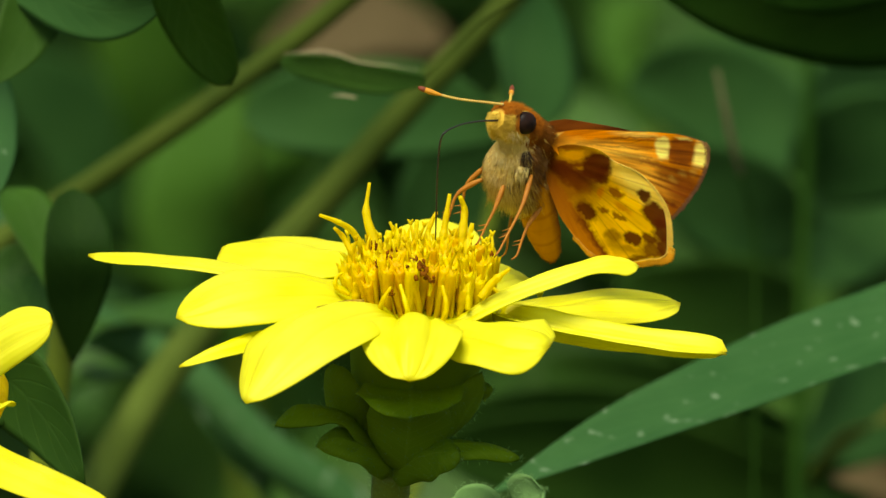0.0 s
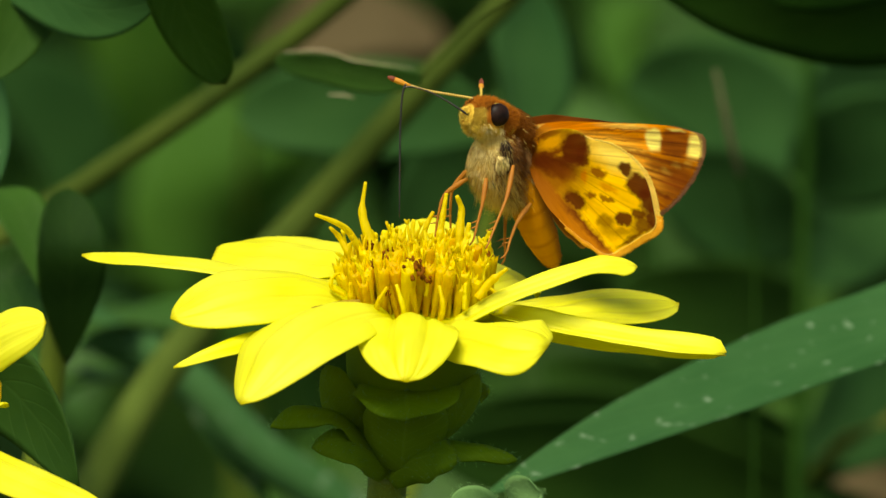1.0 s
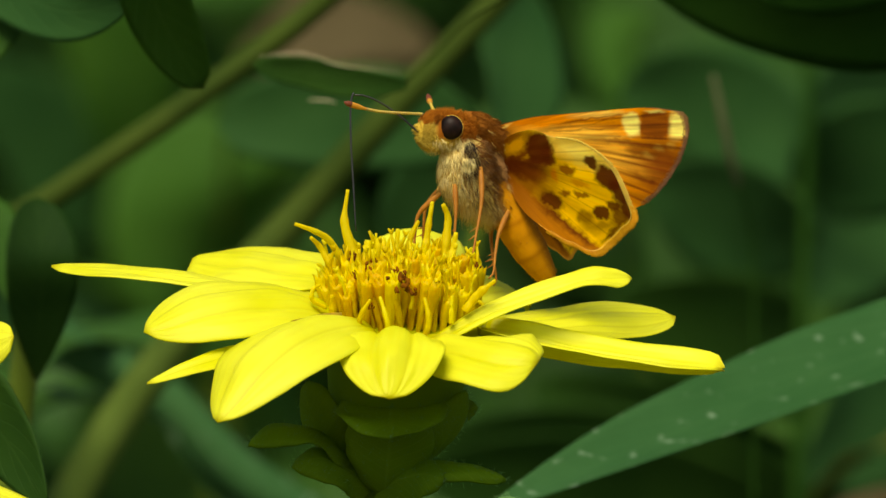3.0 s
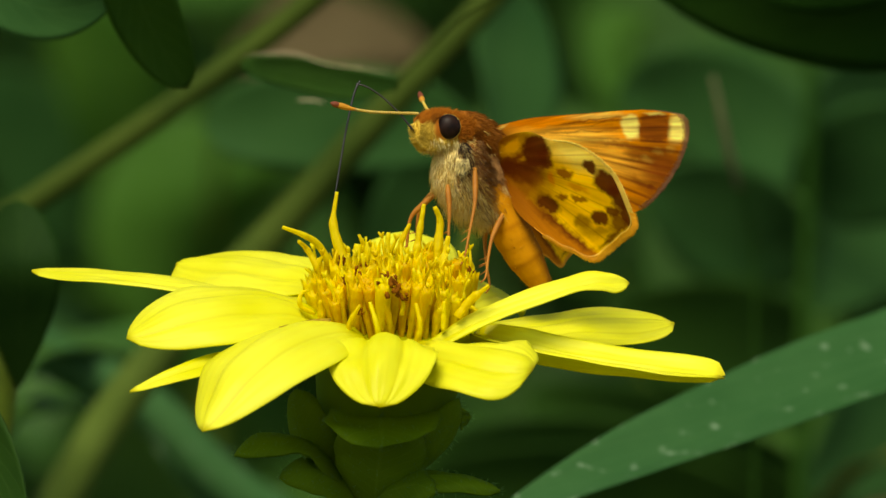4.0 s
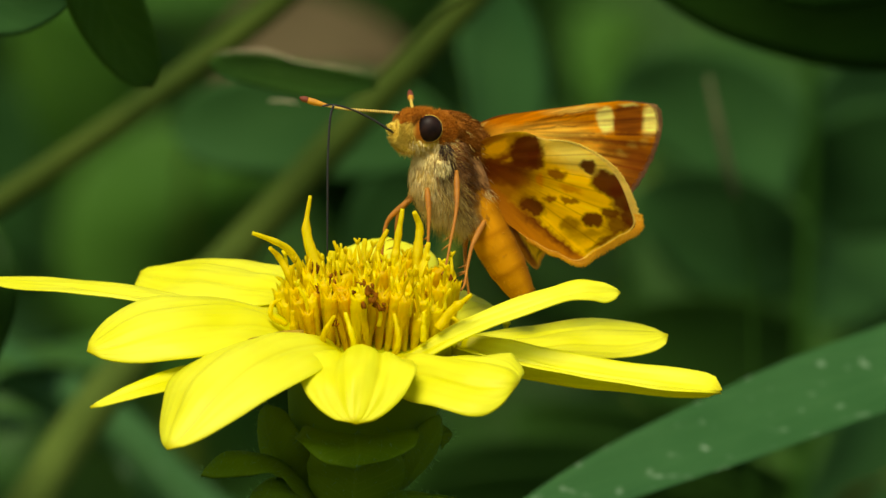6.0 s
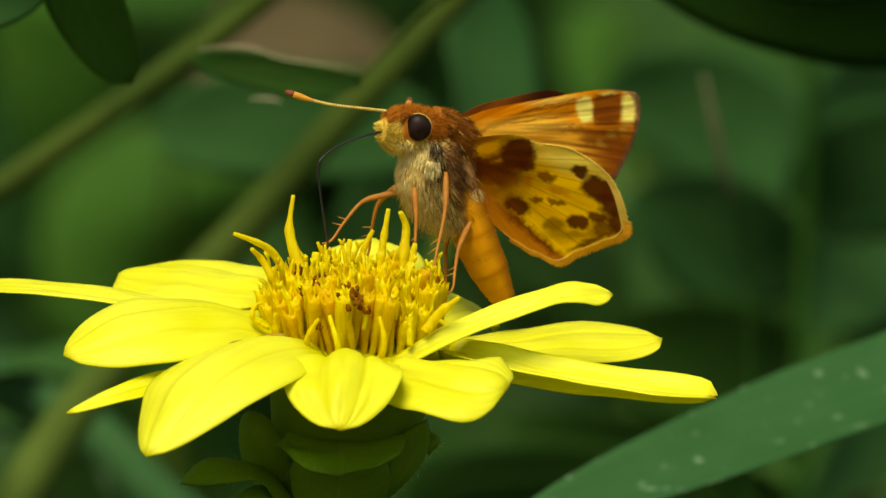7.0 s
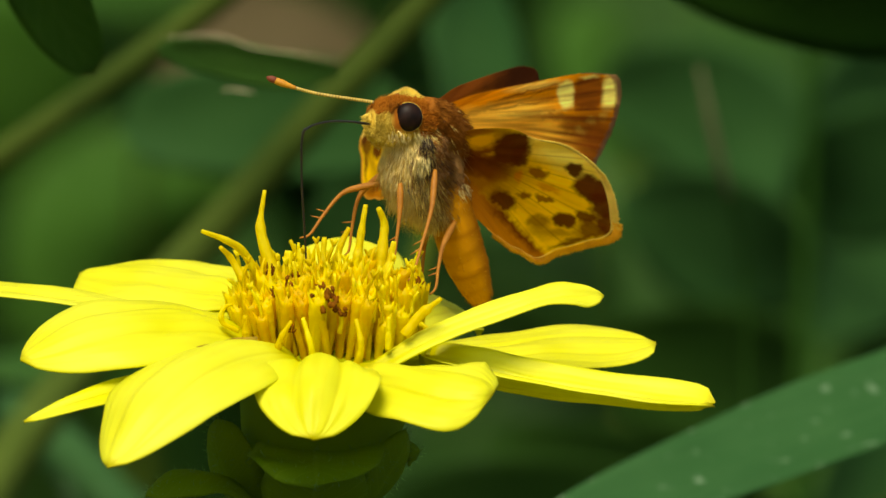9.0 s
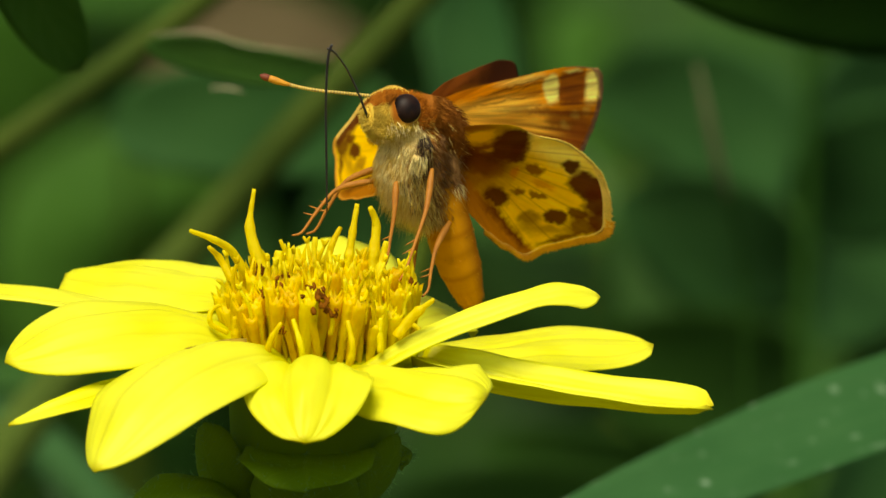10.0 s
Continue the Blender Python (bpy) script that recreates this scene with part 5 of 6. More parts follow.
def upper_color(x, z, rim):
    c = blend((0.34, 0.085, 0.008), (0.10, 0.022, 0.004), min(1, max(0, (x - 6) / 5 + rough((x, z), 0.8, 0.3))))
    return blend(c, ORANGE, 0.6 * ellipse((x, z), (8, -0.5), 3.5, 1.0, -0.1, 0.5))


HIND = [(-0.20, -0.38), (-0.07, 0.69), (0.51, 1.40), (1.72, 1.79), (3.06, 1.83), (4.18, 1.38), (5.07, 1.11), (6.19, 0.93), (7.31, 0.53), (8.43, -0.19), (9.55, -1.17), (10.36, -2.33), (10.90, -3.58), (11.31, -4.70), (11.59, -5.50), (11.64, -6.04), (11.28, -6.58), (10.70, -6.89), (10.04, -7.42), (9.15, -8.01), (8.48, -8.54), (7.81, -8.68), (7.13, -8.45), (6.23, -7.91), (5.56, -7.69), (4.66, -7.10), (3.76, -6.52), (2.86, -5.80), (1.96, -4.99), (1.20, -3.96), (0.43, -2.71), (-0.11, -1.45)]
FORE = [(-0.37, 0.29), (0.17, 0.74), (0.98, 1.01), (2.79, 1.43), (4.59, 1.62), (6.40, 1.77), (8.66, 1.97), (10.92, 2.12), (12.51, 2.17), (14.10, 1.96), (14.97, 1.74), (15.33, 1.38), (15.47, 0.75), (15.47, -0.16), (15.28, -0.93), (14.83, -2.19), (14.19, -3.33), (13.42, -4.46), (12.51, -5.45), (11.60, -6.09), (10.01, -6.50), (7.30, -5.39), (4.14, -3.60), (1.43, -1.59), (-0.14, -0.30)]


def wing_depth(x, z, slope, tuck):
    """How far back the wing lies at a place: its slope along and up, its pleats, and the inner margin tucked towards the near side."""
    r = math.hypot(x, z)
    side = fold_side(x, z)
    bow = (0.085 * max(0.0, 3.0 - x) ** 2 - 0.07 * max(0.0, x - 7.0) ** 2) if tuck else 0.0
    return bow + slope[0] * x + slope[1] * z + 0.06 * math.sin(math.atan2(z, x) * 24) * min(1.0, r / 7) ** 2 - tuck * (side + math.sqrt(side * side + 0.5)) / 2


def wing(name, outline, slope, hinge, paint, far=False, fringe=0.0, rays=120, rings=70, mat=None, tuck=0.0):
    """slope: how far the wing runs back per millimetre along and up."""
    edge = bezier([(p[0], 0, p[1]) for p in outline], rays)
    verts, cols = [], []
    for layer in (-1, 1):
        for i in range(rays + 1):
            for j in range(rings + 1):
                r = (j / rings) ** 0.75
                frill = 1 + fringe * (0.5 * math.sin(i * 2.9) + 0.5 * math.sin(i * 1.27 + 1)) * (0.012 if j == rings else 0) * (1 if edge[i].z < -4 else 0.2)
                x, z = edge[i].x * r * frill, edge[i].z * r * frill
                p = Vector((x, wing_depth(x, z, slope, tuck) + layer * 0.02 * (1 - 0.5 * r), z))
                if far:
                    p = p - SYM * (2 * p.dot(SYM))
                verts.append(p)
                if layer < 0:
                    cols.append((*paint(x, z, r), 1))
    cols += cols
    m_, size = rings + 1, (rays + 1) * (rings + 1)
    faces = []
    for i in range(rays):
        for j in range(rings):
            a_ = i * m_ + j
            faces.append((a_, a_ + 1, a_ + m_ + 1, a_ + m_))
            faces.append((size + a_ + m_, size + a_ + m_ + 1, size + a_ + 1, size + a_))
        k_ = i * m_ + rings
        faces.append((k_, size + k_, size + k_ + m_, k_ + m_))
    ob = mesh_object(name, verts, faces, mat or WING_UNDER, skipper, colors=cols)
    place = mirror(hinge) if far else Vector(hinge)
    ob.location = rel(place) * MM
    return ob


HW_HINGE, FW_HINGE = Vector((8.5, 3.0, 14.0)), Vector((8.35, 3.5, 15.8))
HW_SLOPE, FW_SLOPE, HW_TUCK = (-0.475, -0.486), (0.728, 0.095), 0.65
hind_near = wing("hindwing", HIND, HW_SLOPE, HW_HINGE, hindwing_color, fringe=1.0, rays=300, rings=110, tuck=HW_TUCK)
fore_near = wing("forewing", FORE, FW_SLOPE, FW_HINGE, forewing_color, mat=WING_THIN, rays=340, rings=100)
FAR_HW_HINGE, FAR_FW_HINGE = HW_HINGE + Vector((0.3, 2.6, -0.2)), FW_HINGE + Vector((0.2, 2.2, 0.1))
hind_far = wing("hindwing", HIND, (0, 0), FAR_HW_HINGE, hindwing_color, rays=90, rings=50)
fore_far = wing("forewing", FORE, (0, 0), FAR_FW_HINGE, upper_color, rays=80, rings=40)
tagged(fore_far, "dark rusty upper side of the spread forewing")
tagged(hind_near, "yellow hindwing with brown spots and orange fringe")
tagged(fore_near, "orange forewing with pale bands and brown border")


def fringe(parent, outline, slope, tuck, first, last, length, count, mat, seed):
    """Hair-like scales along a wing's outer edge, between two steps of its outline."""
    rng = random.Random(seed)
    n_ = len(outline) - 1
    edge = bezier([(p[0], 0, p[1]) for p in outline], 400)
    lo, hi = int(400 * first / n_), int(400 * last / n_)

    def sampler():
        i = rng.randrange(lo, hi)
        q = edge[i] * rng.uniform(0.965, 1.0)
        t_ = (edge[i + 1] - edge[i - 1]).normalized()
        out = Vector((-t_.z, 0, t_.x))
        if out.dot(edge[i]) < 0:
            out = -out
        q = Vector((q.x, wing_depth(q.x, q.z, slope, tuck), q.z))
        return q, Vector((out.x, slope[0] * out.x + slope[1] * out.z, out.z))
    v, f = hairs(count, sampler, length, 0.05, rng)
    return mesh_object("fringe", v, f, mat, parent)


FRINGE = plain_material("fringe_orange", (0.60, 0.26, 0.012), (0.86, 0.44, 0.03), 900, 0.8, 0.1)
fringe(hind_near, HIND, HW_SLOPE, HW_TUCK, 13.5, 26, 0.28, 2200, FRINGE, 21)
fringe(hind_near, HIND, HW_SLOPE, HW_TUCK, 6, 13.5, 0.12, 700, FUR_YELLOW, 22)
fringe(fore_near, FORE, FW_SLOPE, 0.0, 10, 19, 0.16, 700, FUR_BROWN, 23)


# legs: each bent at the knee, built hanging straight down
def leg(length, knee, coxa):
    """knee: how far the joint stands out forwards; coxa: where it leaves the body."""
    pts = [(0, 0, 0), (knee * 0.55, 0, -length * 0.16), (knee, 0, -length * 0.36), (knee * 0.55, 0, -length * 0.66), (0, 0, -length * 0.92), (-0.25, 0, -length)]
    v, f = tube(pts, [0.15, 0.25, 0.23, 0.15, 0.12, 0.10, 0.085, 0.06], 28, 10)
    ob = mesh_object("leg", v, f, LEG, skipper)
    spur = tube([(knee * 0.6, 0, -length * 0.62), (knee * 0.6 - 0.7, 0.1, -length * 0.68)], [0.08, 0.02], 4, 6)
    mesh_object("spur", *spur, LEG, ob)
    spur = tube([(knee * 0.45, 0, -length * 0.70), (knee * 0.45 - 0.6, -0.1, -length * 0.77)], [0.08, 0.02], 4, 6)
    mesh_object("spur", *spur, LEG, ob)
    ob.location = rel(coxa) * MM
    return ob


COXA_FORE, COXA_MID, COXA_HIND = Vector((4.49, 1.2, 11.72)), Vector((6.73, 1, 13.06)), Vector((8.97, 2.6, 9.26))
COXA_FAR_FORE, COXA_FAR_MID, COXA_FAR_HIND = Vector((3.41, 3.8, 10.92)), Vector((3.95, 5, 11.73)), mirror(COXA_HIND)
leg_fore, leg_mid, leg_hind = leg(6.2, 0.15, COXA_FORE), leg(8.6, 0.35, COXA_MID), leg(6.4, -0.35, COXA_HIND)
leg_far_fore, leg_far_mid, leg_far_hind = leg(6.8, -1.1, COXA_FAR_FORE), leg(7.0, -1.0, COXA_FAR_MID), leg(6.4, -0.3, COXA_FAR_HIND)

# tongue in two stiff pieces with an elbow
TONGUE_ROOT = Vector((1.89, 0.7, 16.02))
L1, L2 = 6.2, 11.6
v, f_ = tube([(0, 0, 0), (L1 * 0.33, 0, 0.35), (L1 * 0.66, 0, 0.45), (L1 * 0.9, 0, 0.2), (L1, 0, -0.15)], [0.10, 0.085, 0.075, 0.075, 0.085], 18, 8)
tongue_base = mesh_object("tongue_base", v, f_, TONGUE, skipper, "thin black curved feeding tube")
v, f_ = tube([(0.22, 0, 0.2), (0, 0, -0.5), (-0.12, 0, -L2 * 0.3), (0, 0, -L2 * 0.7), (0.1, 0, -L2)], [0.09, 0.09, 0.085, 0.08, 0.05], 20, 8)
tongue_tip = mesh_object("tongue_tip", v, f_, TONGUE, skipper, "thin black straight feeding tube")

# ---- a small fly that crosses ----
fly = thing("small_fly", "tiny dark fly crossing behind the butterfly", "fly", (55, 97, 11.2))
v, f_ = ball((0, 0, 0), (0.75, 0.4, 0.4), 10, 12)
mesh_object("body", v, f_, FLY, fly)
v, f_ = ball((-0.85, 0, 0.05), (0.3, 0.34, 0.32), 8, 10)
mesh_object("head", v, f_, FLY, fly)
for s in (-1, 1):
    blade_object("wing", fly, FLY, points=[(-0.2, s * 0.2, 0.3), (0.5, s * 0.7, 0.6), (1.2, s * 1.0, 0.7)], width=0.6, up=(0, 0, 1), nu=8, nv=4, thick=0.03)


# ---- what moves ----
def spun(place, rx, ry, rz):
    """A pose at a place in metres, turned about the axis (rx, ry, rz), whose length is the angle in degrees."""
    w = Vector((rx, ry, rz))
    turn = Matrix.Rotation(radians(w.length), 4, w.normalized()) if w.length > 1e-6 else Matrix()
    return Matrix.Translation(place) @ turn


ROOT = [
    (0, 25.6, 9.5, 17.2, 2.19, -0.13),
    (0.5, 21.3, 8.7, 15.9, 1.87, 0.03),
    (1, 15.2, 4.3, 11.1, 1.08, 0.19),
    (1.5, -0, -0.7, 0.4, 0.24, 0.00),
    (2, 0.7, -0.4, 0.7, 0.16, 0.00),
    (2.5, 3, -2.2, 1.5, -0.23, 0.13),
    (4, -0.4, -0.8, -0.1, -0.03, -0.00),
    (4.5, -0.7, 0.1, -0.2, -0.04, 0.03),
    (5, 0, -0, 0, -0.00, 0.00),
    (6.5, 0.6, 1.9, 0.2, -0.07, -0.06),
    (7, 6.8, 4.7, 3, -0.06, -0.05),
    (7.5, 10, 5.9, 5.3, 0.08, -0.06),
    (8, 9.3, 5.9, 4.8, 0.13, -0.03),
    (8.5, 11.4, 7.8, 5.9, 0.28, -0.06),
    (9, 12.6, 8.8, 6.8, 0.35, -0.09),
    (9.5, 14.2, 12.5, 8.9, 0.59, -0.24),
    (10, 13.2, 10.8, 8.2, 0.55, -0.15),
]
# turns of the near wings about their roots, and small shifts of the roots
HIND_TURN = [
    (0, -15.3, 7.2, -0.1, 0.66, -0.19, 0.13),
    (0.5, -22.9, 6.4, -4.9, 0.53, -0.12, 0.19),
    (1, -25.2, 6.1, -6.6, 0.38, -0.08, 0.12),
    (1.5, -9.1, 1.6, -2.0, 0.21, -0.06, -0.03),
    (2, -5.0, 0.2, -3.3, 0.13, -0.05, -0.06),
    (2.5, -8.3, 0.5, -7.0, 0.05, -0.04, -0.08),
    (4, -1.2, -0.3, -4.5, -0.00, -0.03, -0.01),
    (4.5, -1.3, -0.6, -1.2, -0.04, -0.01, -0.01),
    (5, 0.0, 0.0, 0.0, 0.00, 0.00, 0.00),
    (6.5, 1.0, -5.1, 24.5, -0.21, 0.01, 0.10),
    (7, 2.7, -5.1, 23.7, -0.20, 0.03, 0.13),
    (7.5, -1.5, -4.2, 23.8, -0.18, 0.04, 0.16),
    (8, 2.6, -3.8, 27.9, -0.08, 0.04, 0.20),
    (8.5, 1.0, -4.3, 28.3, -0.10, 0.06, 0.27),
    (9, 1.0, -4.5, 27.4, -0.16, 0.09, 0.38),
    (9.5, 1.3, -6.3, 30.9, -0.18, 0.14, 0.61),
    (10, 1.3, -4.4, 33.2, -0.06, 0.12, 0.63),
]
FORE_TURN = [
    (0, -25.3, -1.3, -12.9, 0.29, -0.22, -0.31),
    (0.5, -23.6, -0.4, -15.9, 0.31, -0.23, -0.33),
    (1, -17.4, 0.8, -11.8, 0.20, -0.20, -0.34),
    (1.5, -1.5, -2.1, -1.2, 0.09, -0.15, -0.23),
    (2, -0.1, -0.0, -2.0, 0.08, -0.10, -0.16),
    (2.5, -3.6, 0.8, -4.2, 0.08, -0.07, -0.12),
    (4, 0.4, 0.8, -2.3, 0.07, -0.04, -0.08),
    (4.5, 2.6, 0.7, 0.1, 0.02, -0.02, -0.03),
    (5, 0.0, 0.0, 0.0, 0.00, 0.00, 0.00),
    (6.5, 4.0, -1.1, 6.0, -0.51, 0.05, 0.13),
    (7, -1.3, -4.5, 5.2, -0.86, 0.11, 0.20),
    (7.5, -4.8, -4.6, 3.0, -1.05, 0.16, 0.28),
    (8, -2.1, -4.3, 5.7, -1.24, 0.21, 0.32),
    (8.5, -3.9, -5.5, 5.1, -1.40, 0.25, 0.32),
    (9, -4.0, -5.8, 5.0, -1.64, 0.31, 0.36),
    (9.5, -5.5, -9.2, 7.5, -1.87, 0.37, 0.41),
    (10, -5.4, -7.8, 7.9, -1.94, 0.38, 0.42),
]
HEAD_TURN = [
    (0, -25.9, 6.3, 5.2),
    (0.5, -31.9, 2.3, 8.9),
    (1, -21, 2.9, 4.1),
    (1.5, -5.4, -2.1, -0.1),
    (2, -4.2, -3.7, -1.2),
    (2.5, -3.9, -0.1, -7.6),
    (4, -5.2, -3.2, 0.5),
    (4.5, 0.7, 0.2, -2.8),
    (5, 0, 0, 0),
    (6.5, -1.5, -3, -1.1),
    (7, -3.8, -5.4, -3.3),
    (7.5, -4.5, -4, -6.2),
    (8, -5.5, -6.3, -3.4),
    (8.5, -7.6, -7.1, -4.1),
    (9, -15, -13.2, -2.6),
    (9.5, -23.8, -16.9, -5),
    (10, -26, -17.3, -1.5),
]
# where the far forewing reaches from its root
FAR_FORE = [
    (0, (8.9, 12.3, -0.6)), (0.5, (9.7, 11.5, -0.8)), (1, (9.4, 11.9, -0.2)), (1.5, (10.5, 11, 0.0)), (2.5, (10, 11.3, 0.1)), (5, (9.5, 11.7, 0.4)),
    (6.5, (8.0, 12.6, 2.2)), (7, (8.1, 12.4, 2.9)), (7.5, (8.2, 12.4, 2.9)), (8, (7.3, 12.9, 3.3)), (8.5, (7.3, 12.9, 3.3)), (9, (7.0, 13.0, 3.5)), (9.5, (6.1, 13.3, 3.8)), (10, (5.8, 13.5, 3.6)),
]
# where the far hindwing reaches from its root
FAR_HIND = [
    (0, (5, 9, -5)), (1, (6, 9, -5)), (5, (6, 9.5, -5)), (6.5, (4, 10, -4)), (7, (1.5, 10.8, -3)), (8, (-3.2, 10.8, -1.2)), (8.5, (-4.2, 10.4, -0.7)), (9, (-4.7, 10.1, -0.6)), (9.5, (-5.8, 9.6, -0.7)), (10, (-5.8, 9.7, -0.9)),
]
# where the near antenna points
ANTENNA_WAY = [
    (0, (-1.25, 0, 19.65)), (0.5, (-1.4, 0, 20.36)), (1, (-2.61, 0, 20.26)), (1.5, (-4.57, 0, 18.6)), (2, (-4.75, 0, 18.31)), (2.5, (-4.74, 0, 18.39)), (4, (-4.93, 0, 18.27)), (4.5, (-5.26, 0, 18.38)), (5, (-5.19, 0, 18.57)),
    (6.5, (-5.81, 0, 18.87)), (7, (-5.95, 0, 18.96)), (7.5, (-5.72, 0, 19.19)), (8, (-5.7, 0, 19.26)), (8.5, (-5.54, 0, 19.32)), (9, (-5.56, 0, 19.27)), (9.5, (-5.25, 0, 19.17)), (10, (-5.24, 0, 19.1)),
]
# where the far antenna points
FAR_ANTENNA_WAY = [
    (0, (8.1, 0, 19.65)), (0.5, (7.94, 0, 19.96)), (1, (5.62, 0, 20.11)), (1.5, (2.62, 0, 19.29)), (2, (2.42, 0, 18.99)), (2.5, (2.19, 0, 19.06)), (4, (2.16, 0, 19.28)), (4.5, (2.34, 0, 19.34)), (5, (2.69, 0, 19.24)),
    (6.5, (3.52, 0, 19)), (7, (4.17, 0, 18.42)), (7.5, (4.75, 0, 18.4)), (8, (4.89, 0, 18.44)), (8.5, (5.01, 0, 17.87)), (9, (4.81, 0, 17.92)), (9.5, (4.29, 0, 17.95)), (10, (4.49, 0, 17.74)),
]
# elbow and point of the tongue, across and up
TONGUE_WAY = [
    (0, (2.15, 0, 15.35), (1.2, 0, 5.65)),
    (0.5, (1.95, 0, 17.66), (1.1, 0, 6.03)),
    (1, (-1.32, 0, 19.52), (-1.62, 0, 9.6)),
    (1.5, (-3.83, 0, 16.83), (-3.09, 0, 6.1)),
    (2, (-3.43, 0, 14.26), (-3.24, 0, 5.82)),
    (2.5, (-4.65, 0, 17.62), (-3.63, 0, 7.08)),
    (4, (-3.55, 0, 20.53), (-4.79, 0, 10.53)),
    (4.5, (-3.53, 0, 14.15), (-2.8, 0, 5.97)),
    (5, (-3.27, 0, 13.6), (-2.68, 0, 5.8)),
    (6.5, (-2.56, 0, 19.51), (-3.67, 0, 8.82)),
    (7, (-2.41, 0, 13.65), (-1.69, 0, 6.06)),
    (7.5, (-2.35, 0, 15.91), (-1.44, 0, 7.81)),
    (8, (-1.9, 0, 13.74), (-3.04, 0, 4.74)),
    (8.5, (-1.64, 0, 15.26), (-2.8, 0, 4.59)),
    (9, (-1.43, 0, 15.26), (-1.67, 0, 6.01)),
    (9.5, (0.48, 0, 20.07), (0.21, 0, 5.54)),
    (10, (0.75, 0, 20.54), (0.36, 0, 9.14)),
]
# where the feet stand: fore, mid, hind, far fore, far mid
FEET = [
    (0, (5, 0, 5.75), (5.34, -3, 1.51), (7.75, 0, 3.25), (2.6, 4, 7.25), (3.35, 6, 6.75)),
    (0.5, (4.79, 0, 5.78), (5.69, -2, 4.88), (7.39, 0, 3.53), (2.75, 4, 7.53), (3.2, 6, 7.03)),
    (1, (4.92, 0, 6.23), (6.01, -2, 5.24), (7.25, 0, 3.75), (2.54, 4, 7.97), (3.04, 6, 7.23)),
    (1.5, (4.54, 0, 5.51), (5.92, -2, 5.26), (7.2, 0, 3.54), (1.24, 4, 5.51), (1.98, 6, 6.1)),
    (2, (4.17, 0, 5.58), (5.78, -2, 5.09), (7.29, 0, 3.53), (1.05, 4, 5.48), (1.88, 6, 6.07)),
    (4, (4.47, 0, 5.56), (5.75, -2, 5.19), (7.41, 0, 3.62), (1.47, 4, 6.11), (2.16, 6, 6.48)),
    (5, (4.48, 0, 5.53), (5.64, -2, 4.91), (7.08, 0, 3.56), (1.39, 4, 5.98), (2.25, 6, 6.12)),
    (6.5, (4.41, 0, 5.82), (5.82, -2, 5.18), (7.19, 0, 3.89), (1.29, 4, 7.11), (2.06, 6, 6.47)),
    (7, (4.46, 0, 5.64), (5.77, -2, 5.13), (7.21, 0, 3.66), (-3.26, 3, 6.61), (2.06, 6, 8.81)),
    (8, (4.48, 0, 5.69), (5.83, -2, 5.11), (7.18, 0, 3.8), (-3.17, 3, 6.79), (2.44, 6, 8.84)),
    (9, (4.45, 0, 5.57), (5.83, -2, 5.02), (7.27, 0, 3.63), (-2.98, 3, 6.85), (2.27, 5, 8.8)),
    (9.5, (4.41, 0, 5.7), (5.78, -2, 5.15), (7.24, 0, 3.7), (-2.94, 3, 6.88), (-1.61, 5, 6.88)),
    (10, (4.49, 0, 5.59), (5.73, -2, 5.05), (7.14, 0, 3.3), (-2.99, 3, 6.92), (-1.75, 5, 7)),
]


def root_pose(t):
    """The butterfly's pose at one of the times of ROOT, in metres."""
    for low, high in zip(ROOT, ROOT[1:]):
        if low[0] <= t <= high[0]:
            f = (t - low[0]) / (high[0] - low[0])
            row = [p + (q - p) * f for p, q in zip(low, high)]
            return spun(at(PIVOT + Vector((row[4], 0, row[5]))), *row[1:4])


def head_pose(t):
    for row in HEAD_TURN:
        if row[0] == t:
            return spun(rel(NECK) * MM, *row[1:4])


def aimed(place, end, hint, axis="-Z"):
    """A pose at place whose -Z axis points to end and whose X axis leans to hint."""
    down = (end - place).normalized()
    z_ = -down
    x_ = (Vector(hint) - z_ * Vector(hint).dot(z_)).normalized()
    y_ = z_.cross(x_)
    m3 = Matrix((x_, y_, z_)).transposed()
    return Matrix.Translation(place) @ m3.to_4x4()


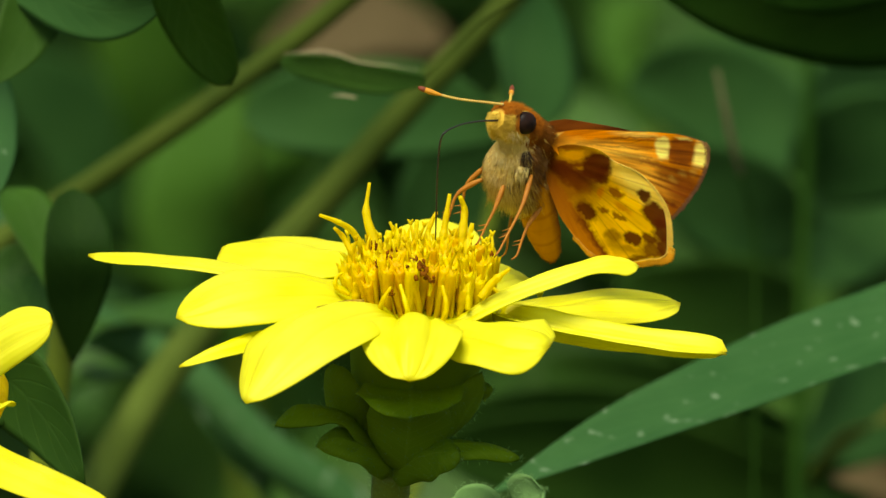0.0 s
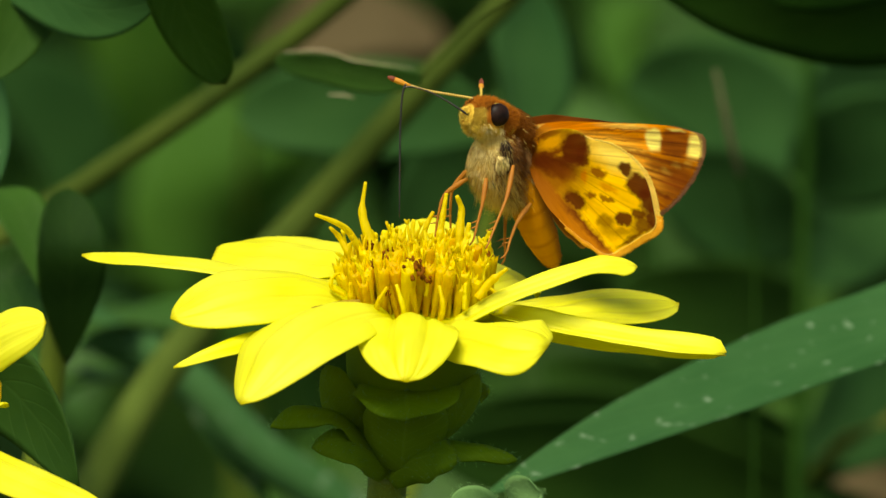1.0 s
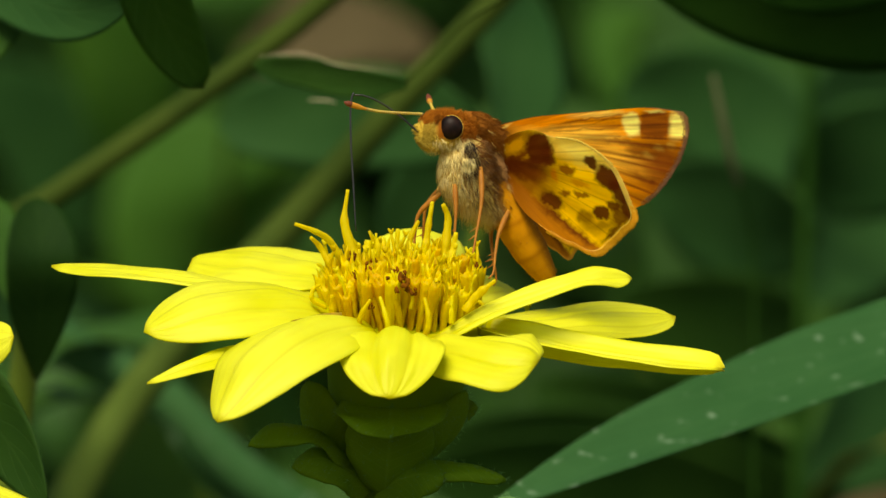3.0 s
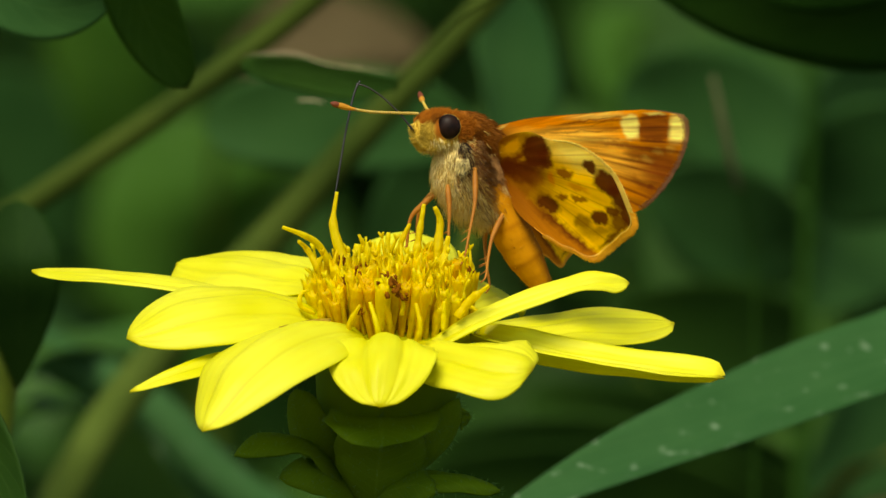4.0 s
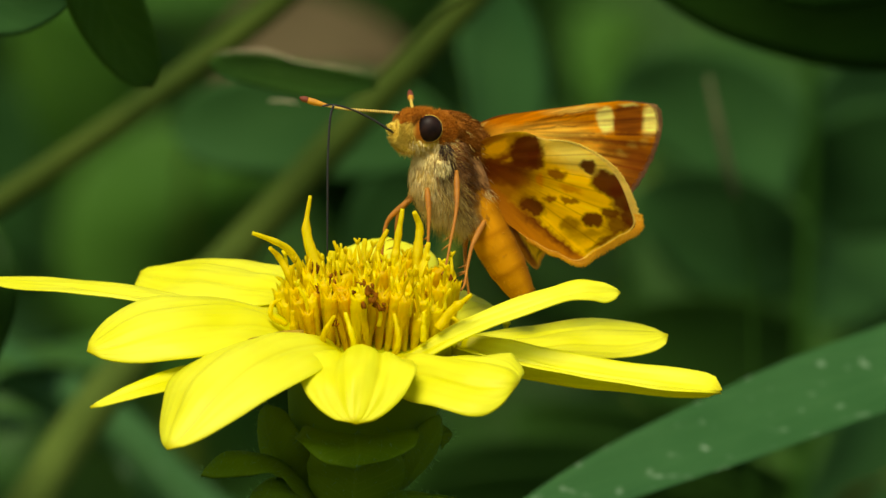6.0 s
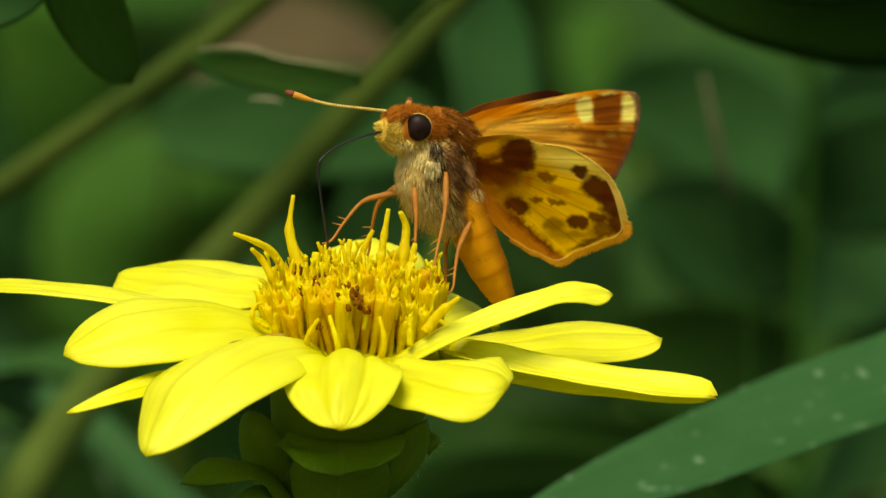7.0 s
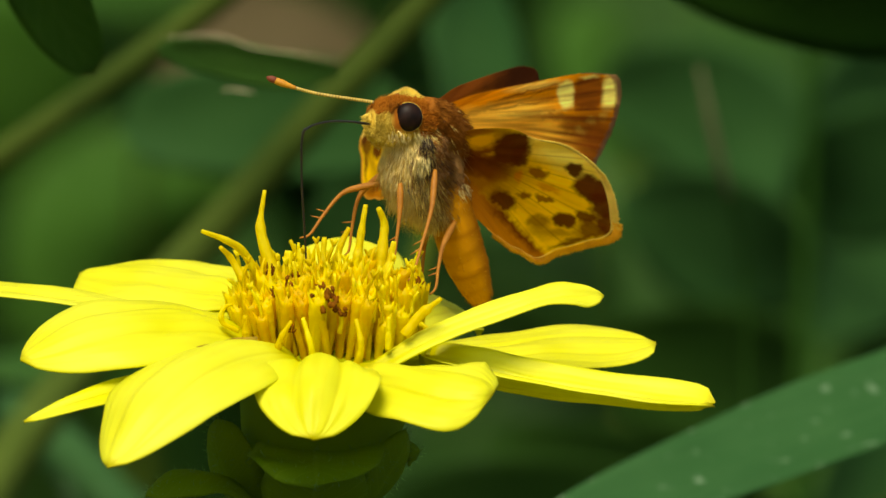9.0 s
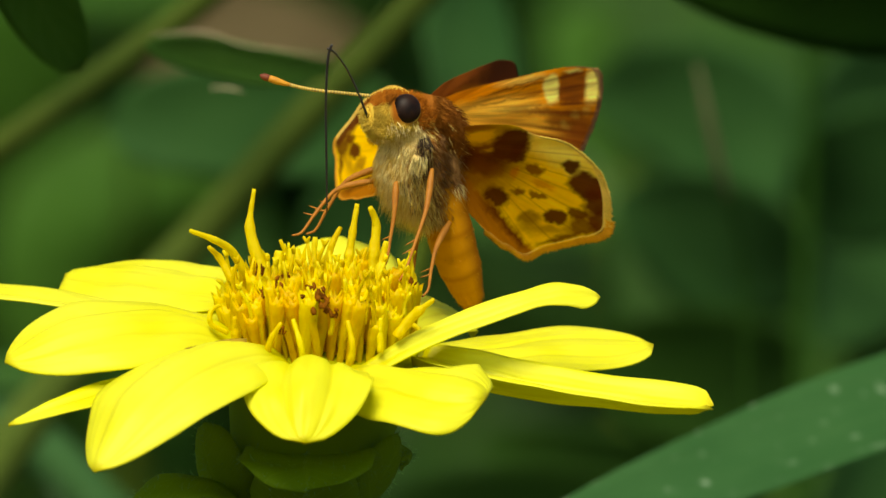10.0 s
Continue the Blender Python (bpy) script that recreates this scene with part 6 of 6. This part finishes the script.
def motions():
    walk(skipper, [(r[0], root_pose(r[0])) for r in ROOT])
    for part, hinge, rows in ((hind_near, HW_HINGE, HIND_TURN), (fore_near, FW_HINGE, FORE_TURN)):
        walk(part, [(t, spun((rel(hinge) + Vector((dx, dy, dz))) * MM, x, y, z)) for t, x, y, z, dx, dy, dz in rows])
    for part, hinge, table, lean in ((fore_far, FAR_FW_HINGE, FAR_FORE, -8.0), (hind_far, FAR_HW_HINGE, FAR_HIND, 24.0)):
        far_rows = []
        for t, reach in table:
            m = root_pose(t)
            drift = [Vector(row[4:]) for row in FORE_TURN if row[0] == t][0]
            x_ = Vector(reach).normalized()
            z_ = Vector((-0.3, -0.5, 0.8)) if part is fore_far else Vector((-0.15, 0.6, 0.75) if t > 7.5 else (-0.15, -0.1, 0.98))
            z_ = (z_ - x_ * z_.dot(x_)).normalized()
            swing = lean + 7 if part is hind_far and t > 7.5 else lean
            turn = Matrix((x_, z_.cross(x_), z_)).transposed().to_4x4() @ pose(0, 0, 0, 0, -swing, 0)
            far_rows.append((t, m.inverted() @ Matrix.Translation(m @ ((rel(hinge) + drift) * MM)) @ turn))
        walk(part, far_rows)
    walk(head, [(t, head_pose(t)) for t, *_ in HEAD_TURN])
    for part, base, table, way in ((antenna_near, ANTENNA_ROOT, ANTENNA_WAY, -1), (antenna_far, FAR_ANTENNA_ROOT, FAR_ANTENNA_WAY, 1)):
        antenna_rows = []
        for t, point in table:
            m = root_pose(t)
            start = m @ head_pose(t) @ ((base - NECK) * MM)
            e = at(point)
            flat = math.hypot(e.x - start.x, e.z - start.z) / MM
            e.y = start.y + way * math.sqrt(max(0.0, 7.6 ** 2 - flat * flat)) * MM
            antenna_rows.append((t, m.inverted() @ aimed(start, e, (0, 0, -1))))
        walk(part, antenna_rows)
    base_rows, tip_rows = [], []
    for t, elbow, point in TONGUE_WAY:
        m = root_pose(t)
        start = m @ head_pose(t) @ ((TONGUE_ROOT - NECK) * MM)
        e = at(elbow)
        e.y = start.y
        flat = (e - start).length / MM
        e.y = start.y - math.sqrt(max(0.0, L1 * L1 - flat * flat)) * MM * 0.8
        reach = (e - start).normalized()
        up = Vector((0, 0, 1)) - reach * reach.z
        up = up.normalized() if up.length > 0.2 else Vector((1, 0, 0))
        base = Matrix.Translation(start) @ Matrix((reach, up.cross(reach), up)).transposed().to_4x4()
        stop = start + reach * (L1 * MM)
        p = at(point)
        p.y = -0.001
        inv = m.inverted()
        base_rows.append((t, inv @ base))
        tip_rows.append((t, inv @ aimed(stop, p, (1, 0, 0))))
    walk(tongue_base, base_rows)
    walk(tongue_tip, tip_rows)
    coxae = ((leg_fore, COXA_FORE), (leg_mid, COXA_MID), (leg_hind, COXA_HIND), (leg_far_fore, COXA_FAR_FORE), (leg_far_mid, COXA_FAR_MID))
    for i, (ob, coxa) in enumerate(coxae):
        rows = []
        for row in FEET:
            m = root_pose(row[0])
            rows.append((row[0], m.inverted() @ aimed(m @ (rel(coxa) * MM), at(row[1 + i]), (1, -0.2, 0))))
        walk(ob, rows)
    walk(swaying, [(t, Matrix.Translation((x * MM, 0, z * MM))) for t, x, z in (
        (0, 0, 0), (0.5, -0.9, 0.04), (1, -0.6, -0.17), (1.5, -0.6, 0.1), (2, -0.74, 0), (2.5, -0.4, 0.04), (4, 0.24, -0.1), (4.5, -0.1, -0.3), (5, -0.27, -0.25),
        (6.5, -0.2, -0.5), (7, -0.3, -0.68), (7.5, -0.2, -0.7), (8, 0.5, -0.25), (8.5, 0.1, -1.0), (9, 0, -1.25), (9.5, 0.3, -1.3), (10, 0.6, -1.06))])
    walk(fly, [(t, Matrix.Translation(at(p)) @ pose(0, 0, 0, 0, 25, 0)) for t, p in (
        (0, (55, 97, 11.2)), (6.1, (55, 97, 11.2)), (6.3, (42.67, 30, 24.94)), (6.4, (33.76, 30, 22.94)), (6.5, (24.73, 30, 21.33)), (6.6, (16.09, 30, 21.55)), (6.7, (8.14, 30, 25.37)), (6.8, (0.33, 30, 30.15)), (6.9, (-30, 60, 52)), (7.1, (-48, 73, 53)), (10, (-48, 73, 53)))])


motions()
